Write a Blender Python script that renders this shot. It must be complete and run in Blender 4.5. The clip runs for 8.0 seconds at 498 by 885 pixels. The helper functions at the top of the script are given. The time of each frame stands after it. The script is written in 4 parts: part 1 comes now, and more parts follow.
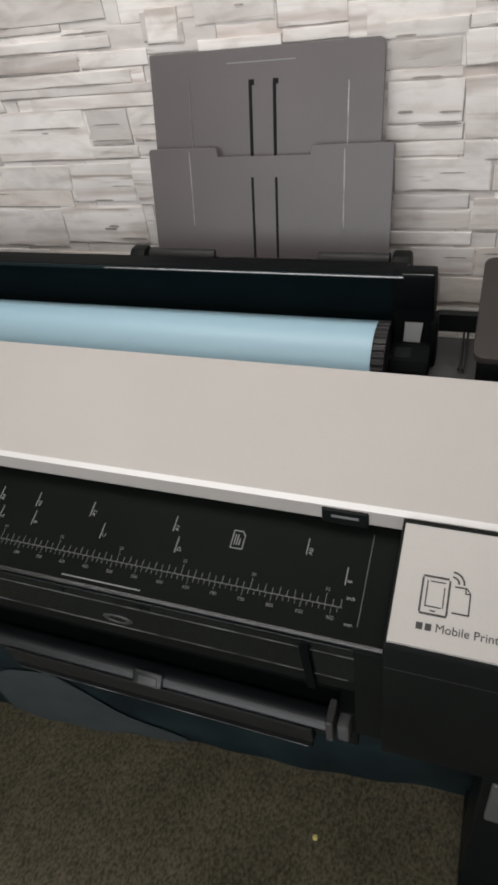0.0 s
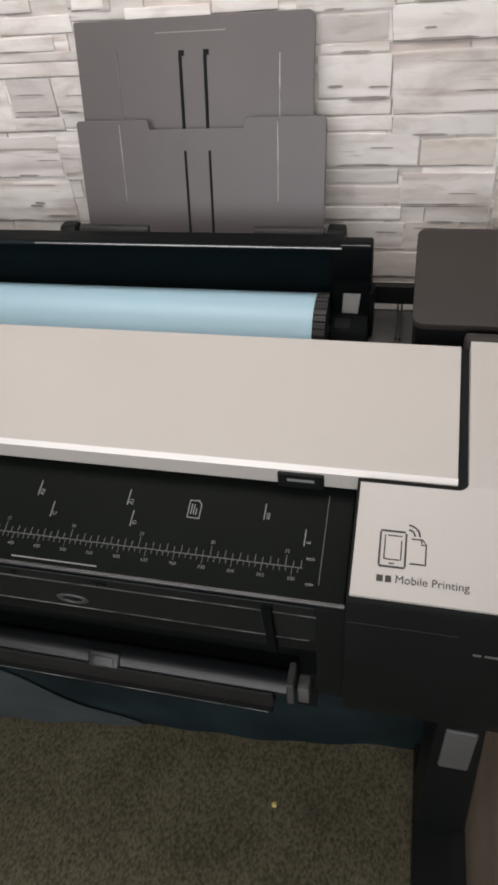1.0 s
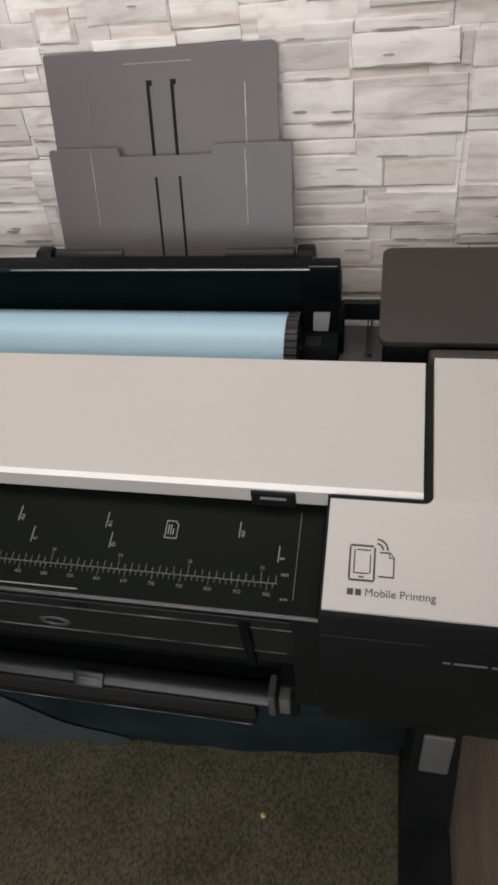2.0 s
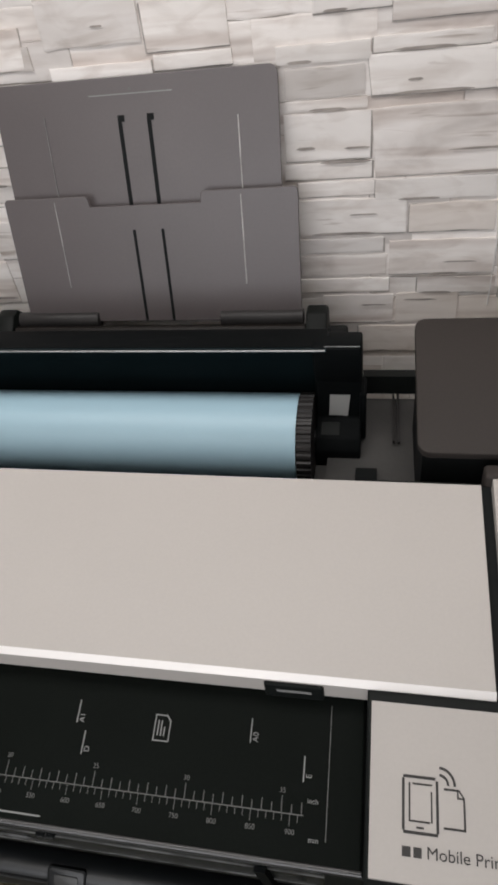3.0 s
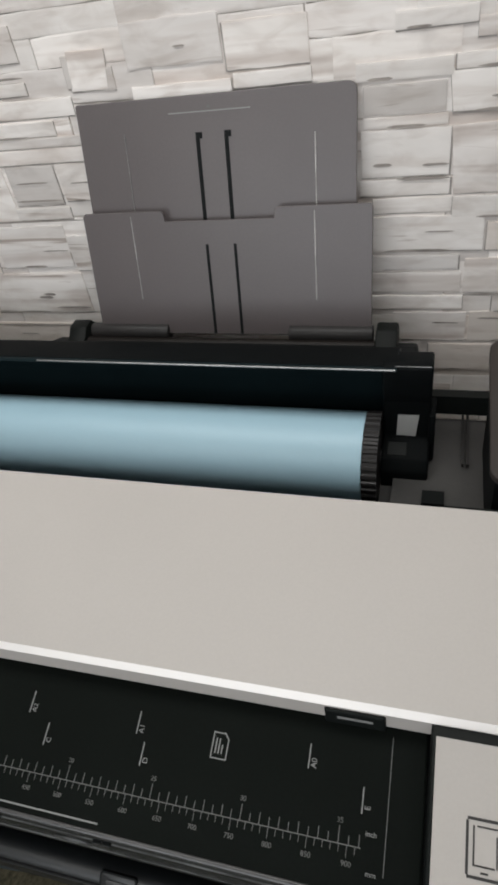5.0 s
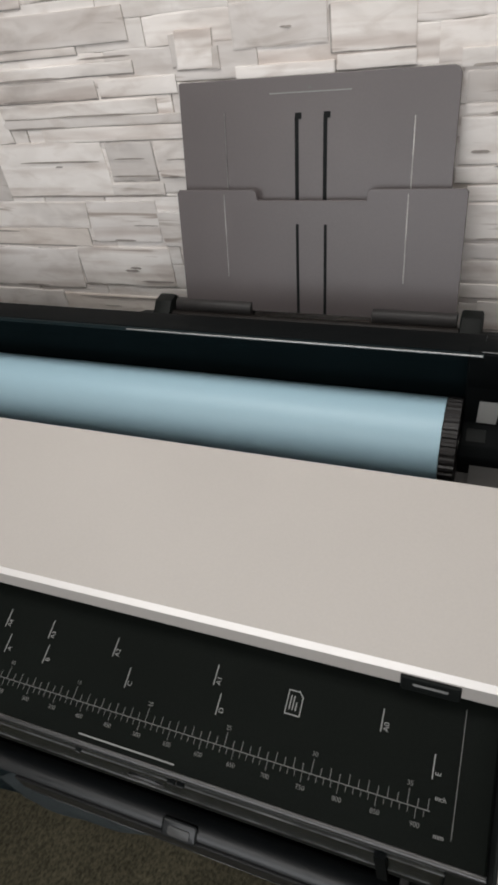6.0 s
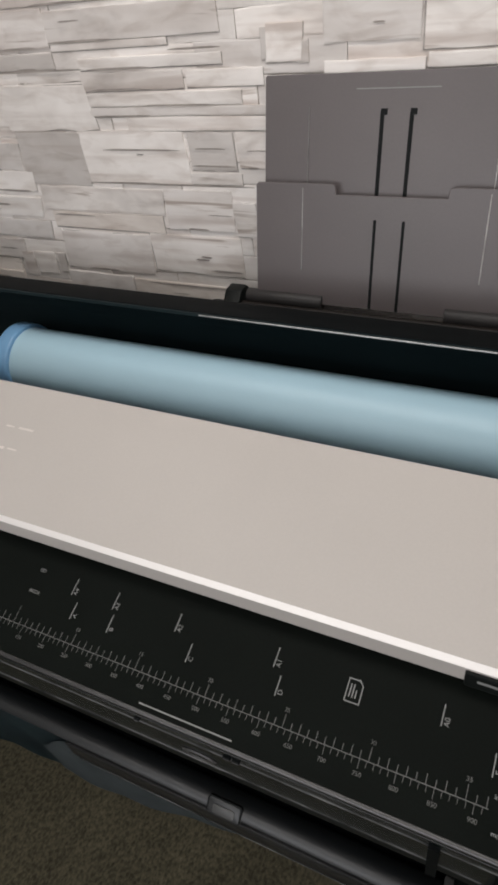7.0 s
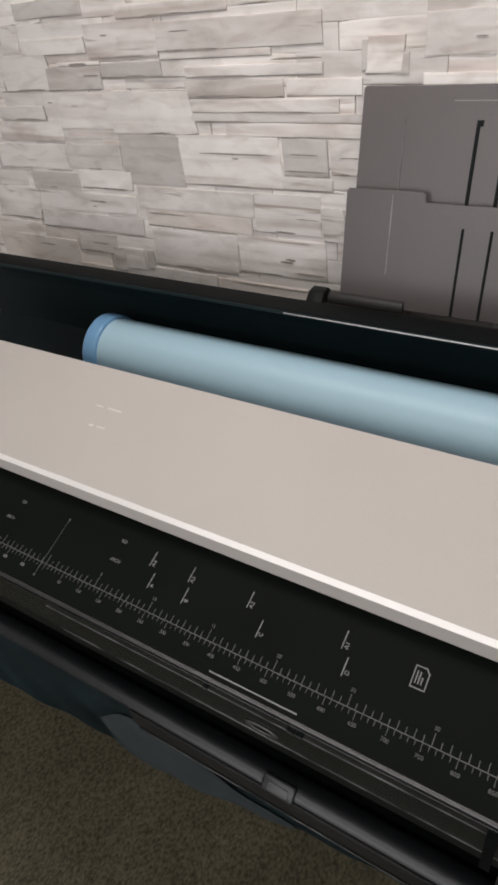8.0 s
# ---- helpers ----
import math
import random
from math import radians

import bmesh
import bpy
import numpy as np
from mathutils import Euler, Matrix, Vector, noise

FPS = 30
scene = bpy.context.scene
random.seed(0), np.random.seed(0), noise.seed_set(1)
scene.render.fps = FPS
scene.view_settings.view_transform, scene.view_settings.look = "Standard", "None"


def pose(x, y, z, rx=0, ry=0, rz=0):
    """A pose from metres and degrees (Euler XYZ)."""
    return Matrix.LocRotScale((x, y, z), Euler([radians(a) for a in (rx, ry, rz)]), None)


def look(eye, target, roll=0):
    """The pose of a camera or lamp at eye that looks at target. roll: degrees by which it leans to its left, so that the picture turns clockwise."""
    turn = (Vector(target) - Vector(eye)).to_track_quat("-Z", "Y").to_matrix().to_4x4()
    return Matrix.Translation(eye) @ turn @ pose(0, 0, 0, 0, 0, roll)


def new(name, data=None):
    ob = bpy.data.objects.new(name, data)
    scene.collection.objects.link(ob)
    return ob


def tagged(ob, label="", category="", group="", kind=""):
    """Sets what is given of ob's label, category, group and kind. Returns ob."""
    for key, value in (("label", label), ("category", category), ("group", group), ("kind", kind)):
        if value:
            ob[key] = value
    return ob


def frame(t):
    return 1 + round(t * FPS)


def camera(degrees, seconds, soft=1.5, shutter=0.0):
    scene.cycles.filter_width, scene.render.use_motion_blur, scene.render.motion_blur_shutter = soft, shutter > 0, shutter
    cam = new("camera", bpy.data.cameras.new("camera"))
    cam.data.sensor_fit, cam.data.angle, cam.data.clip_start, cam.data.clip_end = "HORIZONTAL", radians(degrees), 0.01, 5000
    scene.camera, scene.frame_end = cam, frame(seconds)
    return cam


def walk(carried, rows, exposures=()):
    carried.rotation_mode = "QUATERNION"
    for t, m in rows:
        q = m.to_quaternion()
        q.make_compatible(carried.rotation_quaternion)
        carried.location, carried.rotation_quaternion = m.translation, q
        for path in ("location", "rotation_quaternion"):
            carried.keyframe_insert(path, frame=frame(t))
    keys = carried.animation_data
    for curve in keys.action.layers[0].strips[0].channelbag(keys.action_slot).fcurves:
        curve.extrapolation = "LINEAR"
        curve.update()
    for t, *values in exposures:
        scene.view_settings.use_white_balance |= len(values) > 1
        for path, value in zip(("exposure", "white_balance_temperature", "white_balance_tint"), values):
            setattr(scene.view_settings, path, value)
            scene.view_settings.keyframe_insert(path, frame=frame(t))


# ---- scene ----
cam = camera(42.4, 8.0, soft=3.2)
PATH = [
    (0, (1.076, -0.679, 1.806), (0.43, 0.746, 0.56), -8.6),
    (0.5, (1.021, -0.707, 1.79), (0.426, 0.721, 0.522), -6.1),
    (1, (1.034, -0.718, 1.78), (0.613, 0.752, 0.491), -5.6),
    (1.5, (1.087, -0.756, 1.786), (0.756, 0.749, 0.51), -5.9),
    (1.7, (1.086, -0.772, 1.806), (0.716, 0.725, 0.533), -5.8),
    (2.8, (0.989, -0.416, 1.826), (0.601, 1.066, 0.54), -7.4),
    (3, (0.992, -0.365, 1.832), (0.61, 1.107, 0.534), -8.1),
    (3.5, (1.033, -0.294, 1.828), (0.635, 1.157, 0.51), -9.9),
    (4, (1.048, -0.28, 1.848), (0.623, 1.172, 0.54), -10.9),
    (4.5, (1.011, -0.312, 1.858), (0.495, 1.134, 0.577), -11.0),
    (4.7, (0.993, -0.332, 1.85), (0.47, 1.125, 0.583), -10.2),
    (5.8, (0.93, -0.401, 1.846), (0.274, 1.004, 0.583), -9.6),
    (6, (0.921, -0.417, 1.849), (0.24, 0.975, 0.584), -9.4),
    (6.5, (0.9, -0.44, 1.845), (0.163, 0.922, 0.579), -8.9),
    (7, (0.877, -0.46, 1.848), (0.09, 0.886, 0.596), -8.3),
    (7.5, (0.855, -0.489, 1.849), (-0.019, 0.821, 0.616), -7.9),
    (8, (0.863, -0.538, 1.849), (-0.077, 0.752, 0.644), -7.7),
]
walk(cam, [(t, look(eye, target, roll)) for t, eye, target, roll in PATH],
     ((0, 0.08, 6390, 9), (0.5, 0.11, 6360, 9), (1, 0.22, 6470, 11), (1.5, 0.18, 6500, 12), (3, 0.02, 6400, 11), (4, 0.0, 6250, 7), (4.5, 0.0, 6250, 7), (6, -0.03, 6420, 9), (7, -0.05, 6510, 11), (8, -0.01, 6540, 12)))

# ---- world, light ----
world = bpy.data.worlds.new("world")
scene.world = world
world.use_nodes = True
world.node_tree.nodes["Background"].inputs[0].default_value = (0.80, 0.90, 1.0, 1)
world.node_tree.nodes["Background"].inputs[1].default_value = 0.06


def area_lamp(name, eye, target, sx, sy, power, colour):
    data = bpy.data.lights.new(name, "AREA")
    data.shape, data.size, data.size_y, data.energy, data.color = "RECTANGLE", sx, sy, power, colour
    ob = new(name, data)
    ob.matrix_world = look(eye, target)
    return ob


area_lamp("ceiling_panel_light", (0.0, -1.95, 2.72), (0.0, -1.95, 0), 2.6, 0.9, 20, (1.0, 0.965, 0.925))
area_lamp("ceiling_panel_light", (0.50, 0.33, 2.72), (0.50, 0.33, 0), 2.4, 0.5, 18.5, (1.0, 0.965, 0.925))
area_lamp("window_daylight", (0.3, -3.15, 1.75), (0.3, 0, 1.75), 3.0, 1.5, 42, (0.95, 0.965, 1.0))


# ---- materials ----
def material(name, base, rough=0.5, metal=0.0, grain=0.0, grain_scale=60.0, stain=0.0, stain_scale=4.0, bump=0.0, bump_scale=400.0,
             stretch=(1, 1, 1), coat=0.0, spec=0.5, per_object=0.0):
    m = bpy.data.materials.new(name)
    m.use_nodes = True
    nt = m.node_tree
    b = nt.nodes["Principled BSDF"]
    b.inputs["Base Color"].default_value = (*base, 1)
    b.inputs["Roughness"].default_value = rough
    b.inputs["Metallic"].default_value = metal
    b.inputs["Coat Weight"].default_value = coat
    b.inputs["Specular IOR Level"].default_value = spec
    co = nt.nodes.new("ShaderNodeTexCoord")
    mp = nt.nodes.new("ShaderNodeMapping")
    mp.inputs["Scale"].default_value = stretch
    nt.links.new(co.outputs["Object"], mp.inputs["Vector"])
    value = None

    def tone(scale, amount, detail, prev):
        n = nt.nodes.new("ShaderNodeTexNoise")
        n.inputs["Scale"].default_value, n.inputs["Detail"].default_value = scale, detail
        nt.links.new(mp.outputs[0], n.inputs["Vector"])
        r = nt.nodes.new("ShaderNodeMapRange")
        r.inputs["From Min"].default_value, r.inputs["From Max"].default_value = 0.3, 0.7
        r.inputs["To Min"].default_value, r.inputs["To Max"].default_value = 1 - amount, 1 + amount
        nt.links.new(n.outputs["Fac"], r.inputs["Value"])
        if prev is None:
            return r.outputs[0]
        x = nt.nodes.new("ShaderNodeMath")
        x.operation = "MULTIPLY"
        nt.links.new(prev, x.inputs[0])
        nt.links.new(r.outputs[0], x.inputs[1])
        return x.outputs[0]

    if grain:
        value = tone(grain_scale, grain, 4, value)
    if stain:
        value = tone(stain_scale, stain, 3, value)
    if per_object:
        info = nt.nodes.new("ShaderNodeObjectInfo")
        r = nt.nodes.new("ShaderNodeMapRange")
        r.inputs["To Min"].default_value, r.inputs["To Max"].default_value = 1 - per_object, 1 + per_object
        nt.links.new(info.outputs["Random"], r.inputs["Value"])
        if value is None:
            value = r.outputs[0]
        else:
            x = nt.nodes.new("ShaderNodeMath")
            x.operation = "MULTIPLY"
            nt.links.new(value, x.inputs[0])
            nt.links.new(r.outputs[0], x.inputs[1])
            value = x.outputs[0]
    if value is not None:
        v = nt.nodes.new("ShaderNodeVectorMath")
        v.operation = "SCALE"
        v.inputs[0].default_value = base
        nt.links.new(value, v.inputs["Scale"])
        nt.links.new(v.outputs[0], b.inputs["Base Color"])
    if bump:
        n = nt.nodes.new("ShaderNodeTexNoise")
        n.inputs["Scale"].default_value, n.inputs["Detail"].default_value = bump_scale, 3
        nt.links.new(mp.outputs[0], n.inputs["Vector"])
        bp = nt.nodes.new("ShaderNodeBump")
        bp.inputs["Strength"].default_value, bp.inputs["Distance"].default_value = bump, 0.002
        nt.links.new(n.outputs["Fac"], bp.inputs["Height"])
        nt.links.new(bp.outputs[0], b.inputs["Normal"])
    return m


M_LID = material("warm_grey_plastic", (0.505, 0.474, 0.447), 0.48, spec=0.35, grain=0.015, grain_scale=220, stain=0.02, stain_scale=3, bump=0.04, bump_scale=900)
M_PANEL = material("white_plastic", (0.475, 0.446, 0.420), 0.42, grain=0.015, grain_scale=220, stain=0.02, bump=0.04, bump_scale=900)
M_BLACK = material("black_plastic", (0.0090, 0.0106, 0.0100), 0.45, spec=0.12, grain=0.1, grain_scale=150, stain=0.12, stain_scale=6, bump=0.05, bump_scale=700)
M_GLOSS = material("glossy_black_plastic", (0.0088, 0.0160, 0.0185), 0.33, spec=0.12, stain=0.1, stain_scale=8)
M_COVER = material("black_cover_plastic", (0.0092, 0.0122, 0.0130), 0.24, spec=0.4, stain=0.15, stain_scale=8)
M_PLATE = material("black_scan_plate", (0.0066, 0.0081, 0.0070), 0.42, spec=0.04, grain=0.08, grain_scale=200, stain=0.08, stain_scale=5, bump=0.05, bump_scale=900)
M_INK = material("pale_print", (0.25, 0.25, 0.245), 0.6)
M_DARKINK = material("dark_print", (0.035, 0.033, 0.032), 0.6)
M_TRAY = material("grey_tray_plastic", (0.115, 0.100, 0.101), 0.36, grain=0.03, grain_scale=180, stain=0.05, stain_scale=4, bump=0.05, bump_scale=900)
M_BOX = material("dark_brown_grey_plastic", (0.040, 0.034, 0.031), 0.55, spec=0.18, grain=0.04, grain_scale=180, stain=0.06, stain_scale=4, bump=0.08, bump_scale=800)
M_DECK = material("dark_grey_deck", (0.062, 0.060, 0.058), 0.5, grain=0.05, grain_scale=120, stain=0.1, stain_scale=6)
M_HINGE = material("charcoal_plastic", (0.032, 0.030, 0.030), 0.42, spec=0.3, grain=0.05, grain_scale=150, stain=0.08, stain_scale=6)
M_PAPER = material("pale_blue_paper", (0.45, 0.66, 0.775), 0.42, grain=0.01, grain_scale=100, stain=0.02, stain_scale=3, stretch=(0.3, 3, 3), spec=0.6)
M_BLUE = material("blue_plastic", (0.20, 0.41, 0.66), 0.35, stain=0.06, stain_scale=10)
M_NET = material("blue_black_fabric", (0.022, 0.042, 0.050), 0.6, grain=0.15, grain_scale=300, stain=0.5, stain_scale=5, bump=0.2, bump_scale=900)
M_FOLD = material("grey_blue_fabric", (0.105, 0.126, 0.135), 0.7, grain=0.1, grain_scale=300, stain=0.15, stain_scale=8)
M_LABEL = material("light_grey_label", (0.40, 0.40, 0.39), 0.5, stain=0.05)
M_METAL = material("grey_metal", (0.25, 0.25, 0.25), 0.35, metal=0.7, stain=0.1)
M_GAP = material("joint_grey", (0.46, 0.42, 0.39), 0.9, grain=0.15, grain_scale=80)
M_CEIL = material("white_ceiling", (0.75, 0.74, 0.72), 0.9, grain=0.03, stain=0.03, stain_scale=2)
M_PAINT = material("off_white_wall", (0.62, 0.60, 0.57), 0.85, grain=0.03, stain=0.05, stain_scale=2)
M_CRUMB = material("yellow_paper_scrap", (0.65, 0.55, 0.20), 0.8, grain=0.1)


def stone_material(name, tint):
    m = bpy.data.materials.new(name)
    m.use_nodes = True
    nt = m.node_tree
    b = nt.nodes["Principled BSDF"]
    b.inputs["Roughness"].default_value = 0.75
    geo = nt.nodes.new("ShaderNodeNewGeometry")
    info = nt.nodes.new("ShaderNodeObjectInfo")
    off = nt.nodes.new("ShaderNodeVectorMath")
    off.operation = "MULTIPLY_ADD"
    off.inputs[1].default_value = (37.0, 11.0, 23.0)
    nt.links.new(info.outputs["Random"], off.inputs[0])
    nt.links.new(geo.outputs["Position"], off.inputs[2])

    def noise_node(scale, stretch, detail, distort=0.0):
        mp = nt.nodes.new("ShaderNodeMapping")
        mp.inputs["Scale"].default_value = stretch
        nt.links.new(off.outputs[0], mp.inputs["Vector"])
        n = nt.nodes.new("ShaderNodeTexNoise")
        n.inputs["Scale"].default_value, n.inputs["Detail"].default_value = scale, detail
        n.inputs["Distortion"].default_value = distort
        nt.links.new(mp.outputs[0], n.inputs["Vector"])
        return n.outputs["Fac"]

    cloud = noise_node(5, (0.9, 1, 1.7), 4, 0.5)
    streak = noise_node(11, (0.32, 1, 3.4), 3, 0.4)
    band = noise_node(10, (0.16, 1, 2.6), 2, 0.2)
    ramp = nt.nodes.new("ShaderNodeValToRGB")
    ramp.color_ramp.elements[0].position, ramp.color_ramp.elements[0].color = 0.22, (0.60, 0.565, 0.545, 1)
    ramp.color_ramp.elements[1].position, ramp.color_ramp.elements[1].color = 0.60, (0.93, 0.90, 0.88, 1)
    e = ramp.color_ramp.elements.new(0.42)
    e.color = (0.84, 0.805, 0.78, 1)
    nt.links.new(cloud, ramp.inputs[0])
    ramp2 = nt.nodes.new("ShaderNodeValToRGB")
    ramp2.color_ramp.elements[0].position, ramp2.color_ramp.elements[0].color = 0.24, (0.86, 0.83, 0.81, 1)
    ramp2.color_ramp.elements[1].position, ramp2.color_ramp.elements[1].color = 0.47, (1, 1, 1, 1)
    nt.links.new(streak, ramp2.inputs[0])
    ramp3 = nt.nodes.new("ShaderNodeValToRGB")
    ramp3.color_ramp.elements[0].position, ramp3.color_ramp.elements[0].color = 0.36, (0.72, 0.68, 0.66, 1)
    ramp3.color_ramp.elements[1].position, ramp3.color_ramp.elements[1].color = 0.50, (1, 1, 1, 1)
    nt.links.new(band, ramp3.inputs[0])
    both = nt.nodes.new("ShaderNodeMix")
    both.data_type, both.blend_type = "RGBA", "MULTIPLY"
    pick = nt.nodes.new("ShaderNodeMapRange")
    pick.inputs["From Min"].default_value, pick.inputs["From Max"].default_value = 0.35, 0.75
    nt.links.new(info.outputs["Random"], pick.inputs["Value"])
    nt.links.new(pick.outputs[0], both.inputs["Factor"])
    nt.links.new(ramp2.outputs[0], both.inputs["A"])
    nt.links.new(ramp3.outputs[0], both.inputs["B"])
    cleft = noise_node(13, (0.24, 1, 2.4), 3, 0.9)
    ramp4 = nt.nodes.new("ShaderNodeValToRGB")
    ramp4.color_ramp.elements[0].position, ramp4.color_ramp.elements[0].color = 0.27, (0.50, 0.44, 0.40, 1)
    ramp4.color_ramp.elements[1].position, ramp4.color_ramp.elements[1].color = 0.34, (1, 1, 1, 1)
    nt.links.new(cleft, ramp4.inputs[0])
    worn = nt.nodes.new("ShaderNodeMix")
    worn.data_type, worn.blend_type = "RGBA", "MULTIPLY"
    worn.inputs["Factor"].default_value = 0.8
    nt.links.new(both.outputs["Result"], worn.inputs["A"])
    nt.links.new(ramp4.outputs[0], worn.inputs["B"])
    blotch = noise_node(17, (0.55, 1, 1.5), 5, 0.8)
    ramp5 = nt.nodes.new("ShaderNodeValToRGB")
    ramp5.color_ramp.elements[0].position, ramp5.color_ramp.elements[0].color = 0.30, (0.66, 0.61, 0.575, 1)
    ramp5.color_ramp.elements[1].position, ramp5.color_ramp.elements[1].color = 0.50, (1, 1, 1, 1)
    nt.links.new(blotch, ramp5.inputs[0])
    mottled = nt.nodes.new("ShaderNodeMix")
    mottled.data_type, mottled.blend_type = "RGBA", "MULTIPLY"
    mottled.inputs["Factor"].default_value = 0.45
    nt.links.new(worn.outputs["Result"], mottled.inputs["A"])
    nt.links.new(ramp5.outputs[0], mottled.inputs["B"])
    mix = nt.nodes.new("ShaderNodeMix")
    mix.data_type, mix.blend_type = "RGBA", "MULTIPLY"
    mix.inputs["Factor"].default_value = 1.0
    nt.links.new(ramp.outputs[0], mix.inputs["A"])
    nt.links.new(mottled.outputs["Result"], mix.inputs["B"])
    tone = nt.nodes.new("ShaderNodeMapRange")
    tone.inputs["To Min"].default_value, tone.inputs["To Max"].default_value = 0.84, 1.06
    nt.links.new(info.outputs["Random"], tone.inputs["Value"])
    hue = nt.nodes.new("ShaderNodeVectorMath")
    hue.operation = "MULTIPLY"
    hue.inputs[1].default_value = tint
    nt.links.new(mix.outputs["Result"], hue.inputs[0])
    sc = nt.nodes.new("ShaderNodeVectorMath")
    sc.operation = "SCALE"
    nt.links.new(hue.outputs[0], sc.inputs[0])
    nt.links.new(tone.outputs[0], sc.inputs["Scale"])
    nt.links.new(sc.outputs[0], b.inputs["Base Color"])
    bp = nt.nodes.new("ShaderNodeBump")
    bp.inputs["Strength"].default_value, bp.inputs["Distance"].default_value = 0.35, 0.004
    nt.links.new(streak, bp.inputs["Height"])
    nt.links.new(bp.outputs[0], b.inputs["Normal"])
    return m


def carpet_material():
    m = bpy.data.materials.new("olive_brown_carpet")
    m.use_nodes = True
    nt = m.node_tree
    b = nt.nodes["Principled BSDF"]
    b.inputs["Roughness"].default_value = 0.95
    b.inputs["Specular IOR Level"].default_value = 0.1
    co = nt.nodes.new("ShaderNodeTexCoord")
    mp = nt.nodes.new("ShaderNodeMapping")
    mp.inputs["Scale"].default_value = (1.0, 0.7, 1.0)
    nt.links.new(co.outputs["Object"], mp.inputs["Vector"])
    loop = nt.nodes.new("ShaderNodeTexNoise")
    loop.inputs["Scale"].default_value, loop.inputs["Detail"].default_value = 135, 4
    nt.links.new(mp.outputs[0], loop.inputs["Vector"])
    ramp = nt.nodes.new("ShaderNodeValToRGB")
    ramp.color_ramp.elements[0].position, ramp.color_ramp.elements[0].color = 0.28, (0.040, 0.0365, 0.0235, 1)
    ramp.color_ramp.elements[1].position, ramp.color_ramp.elements[1].color = 0.72, (0.128, 0.114, 0.075, 1)
    nt.links.new(loop.outputs["Fac"], ramp.inputs[0])
    big = nt.nodes.new("ShaderNodeTexNoise")
    big.inputs["Scale"].default_value = 5
    nt.links.new(co.outputs["Object"], big.inputs["Vector"])
    r = nt.nodes.new("ShaderNodeMapRange")
    r.inputs["To Min"].default_value, r.inputs["To Max"].default_value = 0.6, 1.4
    nt.links.new(big.outputs["Fac"], r.inputs["Value"])
    sc = nt.nodes.new("ShaderNodeVectorMath")
    sc.operation = "SCALE"
    nt.links.new(ramp.outputs[0], sc.inputs[0])
    nt.links.new(r.outputs[0], sc.inputs["Scale"])
    nt.links.new(sc.outputs[0], b.inputs["Base Color"])
    bp = nt.nodes.new("ShaderNodeBump")
    bp.inputs["Strength"].default_value, bp.inputs["Distance"].default_value = 0.55, 0.005
    nt.links.new(loop.outputs["Fac"], bp.inputs["Height"])
    nt.links.new(bp.outputs[0], b.inputs["Normal"])
    return m


M_GAPBLACK = material("slot_black", (0.0088, 0.0100, 0.0102), 0.6, stain=0.1, spec=0.12)
M_DEEP = material("deep_black_plastic", (0.0048, 0.0058, 0.0062), 0.6, stain=0.1, spec=0.06)
M_APRON = material("brown_black_plastic", (0.017, 0.0140, 0.0128), 0.5, stain=0.2, stain_scale=8, spec=0.2)
M_RIB_GLINT = material("painted_rib_glint", (0.52, 0.50, 0.49), 0.28, stain=0.7, stain_scale=14)
M_LATCH = material("grey_latch_plastic", (0.055, 0.055, 0.054), 0.4, stain=0.1)
M_WOOD = material("brown_laminate", (0.105, 0.082, 0.060), 0.6, grain=0.10, grain_scale=30, stain=0.2, stain_scale=5, stretch=(4, 0.5, 1), spec=0.3)
M_GLINT_WEAR = material("edge_glint_and_wear", (0.12, 0.122, 0.12), 0.2, stain=0.95, stain_scale=14)
M_LIP = material("satin_dark_grey_lip", (0.030, 0.030, 0.031), 0.26, spec=0.8, stain=0.25, stain_scale=9)
M_BAR = material("satin_black_bar", (0.0100, 0.0115, 0.0128), 0.34, stain=0.15, stain_scale=6, spec=0.5)
M_BARFACE = material("satin_grey_black_facet", (0.016, 0.0165, 0.017), 0.42, stain=0.12, stain_scale=6, spec=0.4)
M_PLATEGREY = material("dull_grey_plate", (0.095, 0.097, 0.095), 0.5, stain=0.1)
M_DIM = material("dim_pale_print", (0.125, 0.125, 0.120), 0.6)
M_STONE = stone_material("white_stone_print", (1.0, 0.985, 0.972))
M_STONEGREY = stone_material("light_grey_stone_print", (0.87, 0.852, 0.842))
M_STONEDARK = stone_material("mid_grey_stone_print", (0.78, 0.757, 0.742))
M_JOINT_SHADOW = material("dark_joint_and_shadow", (0.36, 0.33, 0.31), 0.9, grain=0.3, grain_scale=40, stain=0.3, stain_scale=9)
M_BROWNSTONE = stone_material("brown_grey_stone_print", (0.91, 0.865, 0.825))
M_CARPET = carpet_material()


# ---- mesh helpers ----
def box(bm, x0, x1, y0, y1, z0, z1):
    vs = [bm.verts.new((x, y, z)) for x in (x0, x1) for y in (y0, y1) for z in (z0, z1)]
    for f in ((0, 1, 3, 2), (4, 6, 7, 5), (0, 4, 5, 1), (2, 3, 7, 6), (0, 2, 6, 4), (1, 5, 7, 3)):
        bm.faces.new([vs[i] for i in f])
    return bm


def prism(bm, profile, x0, x1):
    """A (y, z) outline drawn out along x."""
    a = [bm.verts.new((x0, y, z)) for y, z in profile]
    b = [bm.verts.new((x1, y, z)) for y, z in profile]
    n = len(profile)
    bm.faces.new(a)
    bm.faces.new(b[::-1])
    for i in range(n):
        bm.faces.new((a[i], b[i], b[(i + 1) % n], a[(i + 1) % n]))
    return bm


